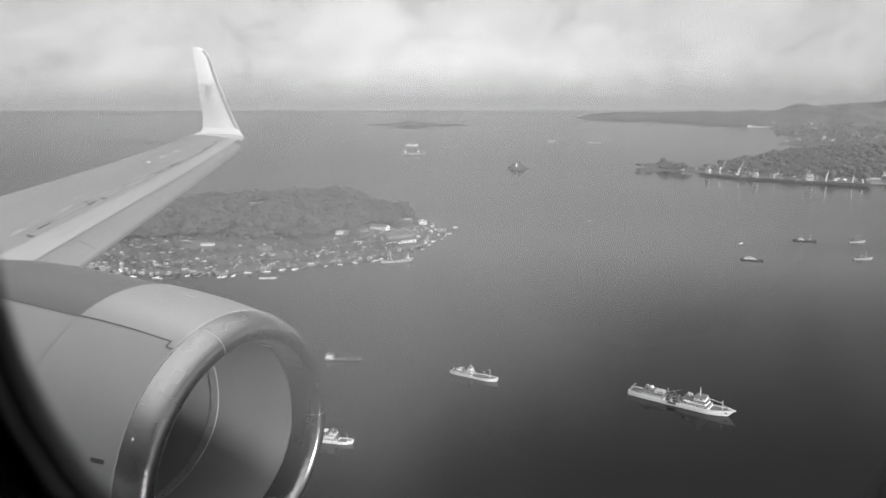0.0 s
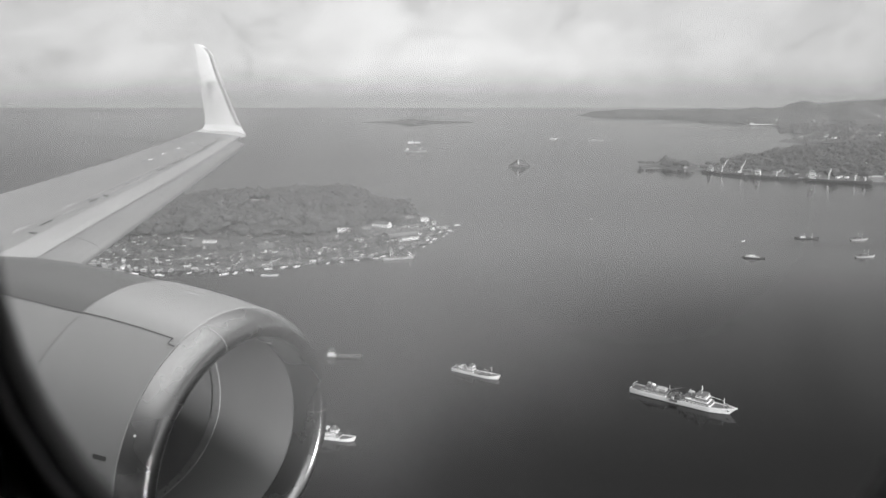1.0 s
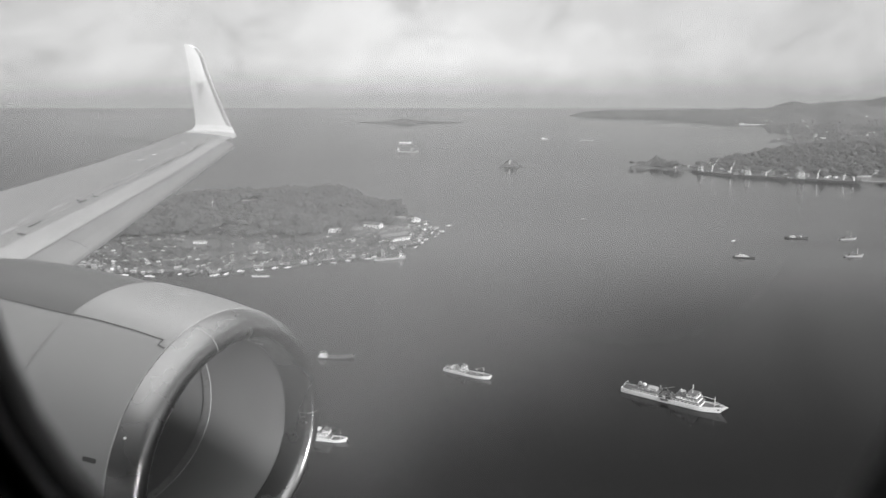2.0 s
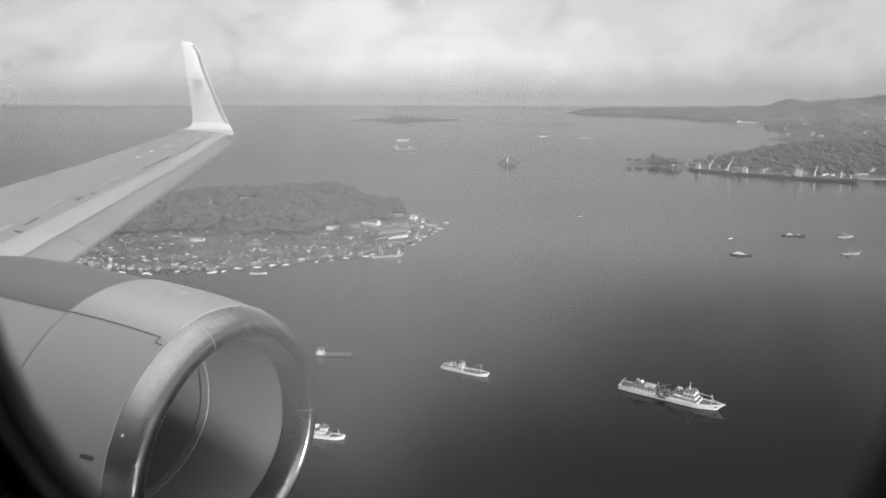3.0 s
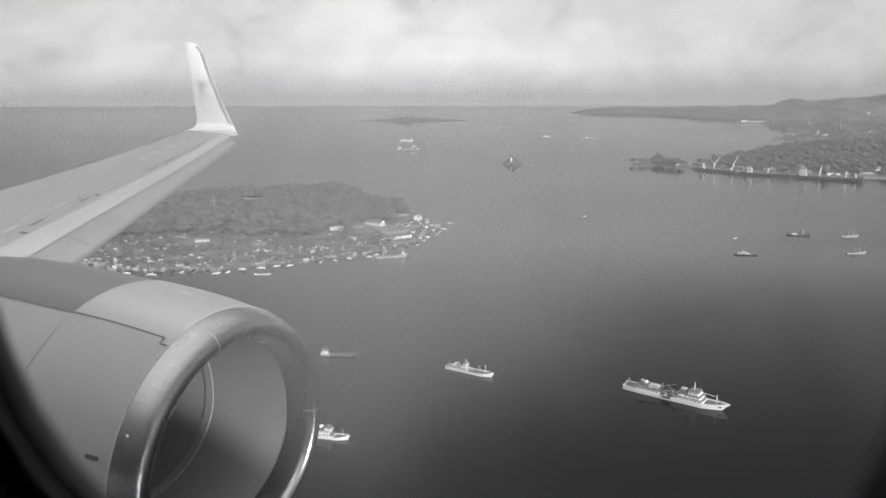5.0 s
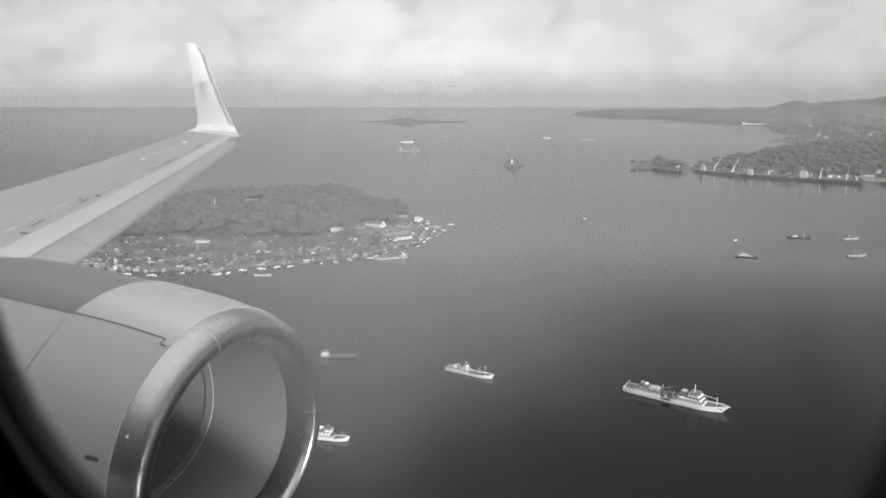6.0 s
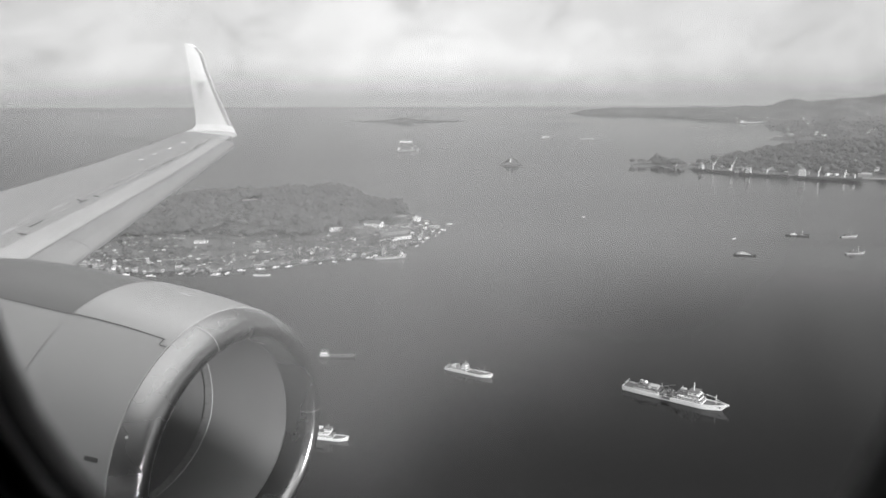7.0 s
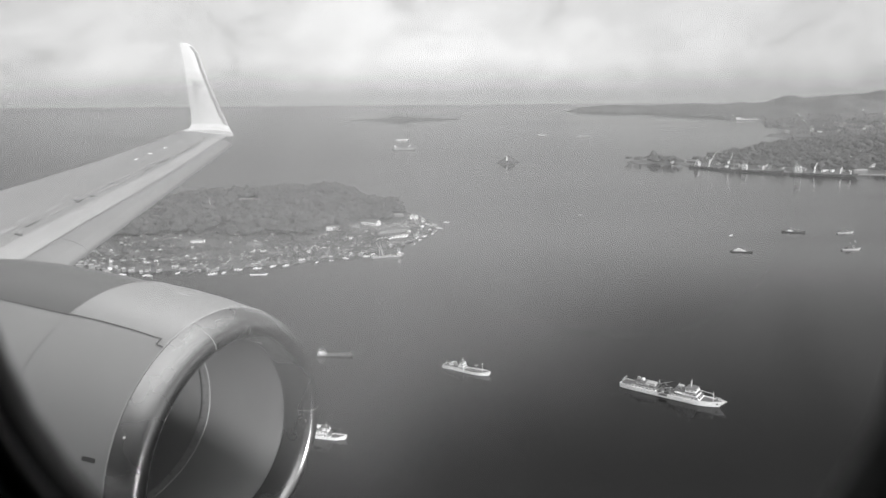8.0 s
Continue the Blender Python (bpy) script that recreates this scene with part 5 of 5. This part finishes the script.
def landing_craft(x, y, turn):
    s = thing("landing_craft", "dark low landing craft with white wheelhouse aft", "ship", m=heading(x, y, turn))
    ship_hull(s, 34, 7.6, 1.5, 1.0, "hull_dark", sheer=0.8, fine=0.15, stern=0.95, rake=0.04, bulwark=0.8)
    deckhouse(s, -16, -8.5, 3.2, 0.8, 2.4)
    deckhouse(s, -15, -9.2, 2.9, 3.35, 2.2, name="wheelhouse", front=0.4)
    mast_part(s, -10.5, 0, 5.7, 9.6, 0.14, ((0.6, 1.0),))
    part("funnel", boxes((-14.4, -13.2, -0.6, 0.6, 5.7, 7.2), bevel=0.15), "hull_grey", s)
    part("bow_ramp", boxes((15.2, 16.0, -2.6, 2.6, 1.2, 3.6), bevel=0.1), "deck", s, "raised bow ramp")
    return s


def passenger_boat(x, y, turn):
    s = thing("passenger_ferry", "white passenger ferry with open decks and awnings", "ship", m=heading(x, y, turn))
    ship_hull(s, 32, 7.2, 2.0, 1.4, "hull_white", band="hull_dark", sheer=1.0, fine=0.3, stern=0.85)
    deckhouse(s, -14, 4, 3.2, 1.2, 2.3)
    deckhouse(s, -13, 1.5, 3.0, 3.65, 2.2)
    deckhouse(s, -2, 3.0, 2.5, 6.0, 2.1, name="bridge", front=0.5)
    part("awning", boxes((-12, -4, -2.6, 2.6, 7.8, 7.95)), "ship_house", s, "pale deck awning")
    for xx in (-11.5, -4.5):
        for yy in (-2.4, 2.4):
            part("awning_post", rods(((xx, yy, 5.9), (xx, yy, 7.8), 0.07), n=5), "ship_house", s)
    part("hatch", boxes((5.5, 10, -2.2, 2.2, 1.2, 2.2), bevel=0.1), "deck", s)
    mast_part(s, 10.8, 0, 1.6, 8.0, 0.18, name="foremast")
    mast_part(s, 0.5, 0, 8.1, 11.5, 0.14, ((0.6, 1.0),))
    rail_part(s, ((-13.5, -3.1), (4.0, -3.1)), 3.6)
    return s


def motor_yacht(x, y, turn):
    s = thing("motor_yacht", "sleek white motor yacht with dark hull and stepped decks", "yacht", m=heading(x, y, turn, 0.95, 0.95, 0.72))
    ship_hull(s, 36, 7.4, 2.4, 1.5, "hull_dark", sheer=0.8, fine=0.42, stern=0.9, rake=0.10)
    deckhouse(s, -14, 8, 3.1, 1.6, 2.4, front=2.6)
    deckhouse(s, -12, 4, 2.8, 4.15, 2.2, front=2.2)
    deckhouse(s, -8, 0, 2.3, 6.5, 1.9, front=1.4, name="flybridge")
    mast_part(s, -5, 0, 8.5, 12.5, 0.22, ((0.4, 1.4), (0.75, 0.8)), lean=-1.2)
    part("swim_deck", boxes((-19.4, -17.6, -2.8, 2.8, 0.3, 0.6), bevel=0.05), "wood", s)
    return s


def trawler(x, y, turn, hull="hull_dark", size=1.0, label="dark-hulled fishing vessel with two slim masts", masts=((8.0, 14.0), (-5.0, 12.0)), house="ship_house", pole=0.22):
    s = thing("fishing_vessel", label, "ship", m=heading(x, y, turn, 1.0, 1.0, 0.78))
    ship_hull(s, 40 * size, 8 * size, 2.6, 1.6, hull, sheer=1.8, fine=0.34, stern=0.8)
    deckhouse(s, -12 * size, -2 * size, 2.8 * size, 1.8, 2.5, mat=house)
    deckhouse(s, -10 * size, -4 * size, 2.4 * size, 4.45, 2.2, mat=house, name="wheelhouse", front=0.4)
    for x0, h in masts:
        mast_part(s, x0 * size, 0, 1.8, 1.8 + h, pole, ((0.9, 0.8),))
    part("net_drum", rods(((4 * size, -1.8, 2.8), (4 * size, 1.8, 2.8), 1.0), n=10), "deck", s)
    part("boom", rods(((8 * size, 0, 4), (0, 0, 8), 0.12), n=5), "gear", s)
    return s


def cargo_ship(x, y, turn, L, B, free, hull, label, house_at, cranes, name="cargo_ship", crane_paint="gear"):
    s = thing(name, label, "ship", m=afloat(x, y, turn))
    ship_hull(s, L, B, free, 3.0, hull, sheer=free * 0.3, fine=0.2, stern=0.85, rake=0.05, bulwark=1.0, band="rust" if hull != "hull_dark" else None)
    w = B * 0.42
    z = free - 1.0
    for k in range(3):
        deckhouse(s, house_at - L * 0.055 + k * 0.8, house_at + L * 0.055 - k * 0.8, w - 0.4 * k, z, L * 0.035 + 0.6, front=0.4, name="bridge" if k == 2 else "deckhouse")
        z += L * 0.035 + 0.6 + 0.2
    part("funnel", boxes((house_at - L * 0.05, house_at - L * 0.02, -B * 0.1, B * 0.1, z, z + L * 0.035), bevel=0.3), "hull_grey", s)
    mast_part(s, house_at + 1, 0, z, z + L * 0.05, L * 0.003 + 0.1, ((0.5, 1.5),))
    free_from = -L * 0.32 if house_at > 0 else house_at + L * 0.08
    free_to = house_at - L * 0.08 if house_at > 0 else L * 0.36
    n = 3
    for k in range(n):
        a = free_from + (free_to - free_from) * (k + 0.08) / n
        b = free_from + (free_to - free_from) * (k + 0.80) / n
        part("hatch", boxes((a, b, -B * 0.33, B * 0.33, free - 1.0, free + 0.6), bevel=0.2), "deck", s)
    for cx, h, reach, tt, rise in cranes:
        crane_part(s, cx, 0, free - 1.0, h, reach, tt, rise, r=min(L * 0.018, 1.9), mat=crane_paint)
    return s


supply_ship(186, 541, -37)
ferry(25, 601, -32)
landing_craft(-97, 645, -2)
passenger_boat(-80, 475, -14)
motor_yacht(475, 1102, -18)
trawler(638, 1270, -14)
trawler(724, 1258, 6, "hull_grey", 0.8, "grey two-masted sailing vessel at anchor", ((6.0, 17.0), (-4.0, 17.0)), "deck", 0.13)
trawler(651, 1110, 3, "hull_grey", 0.78, "two-masted sailing vessel with a bare grey hull", ((6.0, 18.0), (-4.0, 14.0)), "deck", 0.13)
cargo_ship(-76, 1090, 20, 52, 9.5, 3.6, "hull_grey", "grey inter-island cargo ship lying alongside the island wharf", 17, ((-14, 11, 8, 20, -3), (-10, 11, 8, 30, -2)), name="cargo_ship", crane_paint="hull_grey")
cargo_ship(-120, 2674, -2, 84, 13, 5.5, "hull_grey", "grey-hulled freighter with white bridge aft at anchor", -31, ((16, 11, 10, 10, 3),), name="freighter")
cargo_ship(-140, 2959, 4, 50, 11, 4.0, "hull_white", "white ship far out in the bay", -8, (), name="white_ship")
trawler(607, 3009, 0, "hull_grey", 1.5, "hazy grey vessel anchored far out", ((6.0, 16.0),)).location.z = sea_z(3069)
trawler(444, 3089, 0, "hull_white", 0.75, "small white boat far out in the bay", ((4.0, 8.0),)).location.z = sea_z(3120)


def small_boat(m, L=9.0, label="small open wooden boat beside the shore", cabin=True):
    s = thing("small_boat", label, "boat", "small boats", m)
    ship_hull(s, L, L * 0.26, 0.9, 0.4, "hull_white", deckmat="wood", sheer=0.5, fine=0.4, stern=0.8, bulwark=0.5)
    if cabin:
        part("cabin", boxes((-L * 0.25, L * 0.1, -L * 0.09, L * 0.09, 0.5, 1.9), bevel=0.08), "ship_house", s)
    part("thwart", boxes((L * 0.2, L * 0.25, -L * 0.1, L * 0.1, 0.65, 0.72)), "wood", s)
    return s


def build_boats():
    a = small_boat(heading(-312, 985, 60), 12)
    b = small_boat(heading(-318, 984, 75), 9, "small open boat drawn up by the village", False)
    barge = thing("barge", "long low pale barge moored off the village", "boat", m=heading(-248, 978, 3))
    ship_hull(barge, 24, 5.0, 1.2, 0.6, "hull_white", deckmat="wood", sheer=0.2, fine=0.15, stern=0.8, bulwark=0.3)
    part("cargo", boxes((-6, 4, -1.5, 1.5, 0.9, 1.7), bevel=0.1), "wood", barge)
    rnd = random.Random(9)
    for x, y in ((-405, 980), (-398, 976), (-440, 985), (-365, 992), (-285, 1010), (-240, 1030), (-222, 1034), (-180, 1056), (-160, 1066), (-140, 1080), (-110, 1094), (-102, 1110), (-40, 1190), (-30, 1230), (-24, 1262),
                 (-8, 1290), (-2, 1320), (6, 1345), (18, 1417), (-36, 1250), (-14, 1335), (2, 1352), (-260, 1018), (-300, 992), (-470, 998)):
        copy_thing(rnd.choice((a, b)), heading(x, y, rnd.uniform(-40, 80)))
    for x, y in ((300, 1500), (515, 1245)):
        copy_thing(b, heading(x, y, 30))


build_boats()

# ---- beacon islet ----


def islet():
    base = sea_z(math.hypot(229, 2336))

    def z(x, y):
        u, v = (x - 229) / 39, (y - 2336) / 34
        return base - 2 + 26 * max(0.0, 1 - math.hypot(u, v)) ** 1.1 * (1 + 0.25 * noise.noise((x * 0.06, y * 0.06, 1)))
    terrain("ground_islet", z, 181, 279, 2296, 2376, 4, "rock", "small steep rocky islet in the bay", "islet")
    woods("islet_scrub", scatter(41, 110, 201, 259, 2310, 2358, lambda x, y: 1.0 if z(x, y) > base + 3 else 0.0, 2.6), z, 7, 1.5, 12, 2, "low scrub covering the rocky islet")
    b = thing("lighthouse", "short white lighthouse on the rocky islet", "lighthouse", m=at(223, 2316, z(223, 2316) - 1, 0))
    part("tower", spin_up([(0, 2.8), (13, 2.3), (13.3, 2.8), (14, 2.8)], 16), "tank", b, "white tapered tower")
    part("lantern", spin_up([(14.004, 1.6), (16, 1.6), (17, 0.1)], 12), "glass", b)


islet()

# ---- port on the cape ----


def port():
    quay = [(766, 2174), (847, 2087), (970, 2005), (1047, 1942), (1168, 1898), (1319, 1835)]
    for (x0, y0), (x1, y1) in zip(quay, quay[1:]):
        d = math.hypot(x1 - x0, y1 - y0)
        ob = tagged(mesh_object("pavement_quay", boxes((-d / 2, d / 2, -4, 20, -8, 1.8)), "concrete"), "concrete quay edge along the port", "quay", kind="structure")
        ob.matrix_world = afloat((x0 + x1) / 2, (y0 + y1) / 2, math.degrees(math.atan2(y1 - y0, x1 - x0)))
    cargo_ship(800, 2114, -46.6, 124, 17, 6.0, "hull_dark", "dark bulk carrier with white bridge alongside the quay", -40, ((-4, 21, 17, 50, 19), (52, 21, 13, 50, 22)), name="bulk_carrier")
    cargo_ship(906, 2024, -37, 128, 17, 6, "hull_dark", "dark freighter with a white bridge at the quay", -41, ((8, 14, 15, 30, 7),), name="freighter")
    cargo_ship(1036, 1931, -34, 164, 20, 6.5, "hull_dark", "long dark cargo ship lying at the port quay", -62, ((-22, 17, 16, 80, 11), (40, 15, 6, 60, 6), (64, 12, 6, 200, 2)), name="cargo_ship")
    store = make_house("port_shed", 34, 14, 6, "gable", "wall", "roof", label="large grey port shed behind the quay", category="building", group="port sheds", m=at(784, 2212, cape_z(784, 2212) + 1, -40))
    for x, y, turn in ((870, 2120, -45), (940, 2068, -38), (1010, 2012, -38), (1140, 1940, -20), (1215, 1915, -22)):
        copy_thing(store, at(x, y, cape_z(x, y), turn))
    for k, (x, y) in enumerate(((1237, 1925), (1262, 1920), (1200, 1990), (1350, 1880), (1374, 1876))):
        tank = thing("storage_tank", "white cylindrical fuel storage tank", "tank", "fuel tanks", at(x, y, cape_z(x, y) - 1, 0))
        part("shell", spin_up([(-3, 8.2), (13, 8.2), (13.2, 8)], 28), "tank", tank)
        part("tank_roof", spin_up([(13.204, 8), (14.6, 0.3)], 28), "tank", tank)
    rnd = random.Random(51)
    proto = make_house("town_house", 11, 7, 3.6, "gable", "white_wall", "bright_roof", label="pale town building with a bright metal roof", category="building", group="town buildings", m=at(1340, 3034, main_z(1340, 3034) + 1, 0))
    proto2 = make_house("town_house", 18, 8, 5, "flat", "wall", "roof", label="large pale town block with a flat roof", category="building", group="town buildings", m=at(1487, 3119, main_z(1487, 3119) + 1, 0), storeys=2)

    def built(x, y):
        turn = math.degrees(math.atan2(x, y))
        d = inside_depth(x, y, MAIN)
        return 0.0 if d < 15 or not 19 < turn < 36 else 1.0 if math.hypot(x, y) < 3500 else 0.35 if math.hypot(x, y) < 3950 else 0.0

    for x, y in scatter(52, 120, 1300, 2600, 2650, 3950, built, 22.0):
        copy_thing(rnd.choice((proto, proto2, proto2)), at(x, y, main_z(x, y) + rnd.uniform(1, 4), rnd.uniform(-30, 30)) @ Matrix.Scale(rnd.uniform(0.45, 0.95), 4))

    def port_yard(x, y):
        d = inside_depth(x, y, CAPE)
        return 1.0 if 12 < d < 62 and x > 690 else 0.15 if 62 < d < 350 and x > 1120 else 0.0

    for x, y in scatter(53, 70, 690, 1750, 1790, 2330, port_yard, 18.0):
        copy_thing(proto, at(x, y, cape_z(x, y) + (7 if inside_depth(x, y, CAPE) > 66 else 0.5), rnd.uniform(20, 80)))
    # pale pier on the far coast
    pier = thing("long_pier", "long white pier building on the far shore", "pier", m=at(1495, 3470, sea_z(3778) + 1, -10))
    part("deck", boxes((-74, 50, -5, 5, -4, 2)), "concrete", pier)
    part("shed", boxes((-70, -50, -4, 4, 2.004, 12), (-48, 42, -3, 3, 2.004, 6), bevel=0.3), "white_wall", pier)


port()
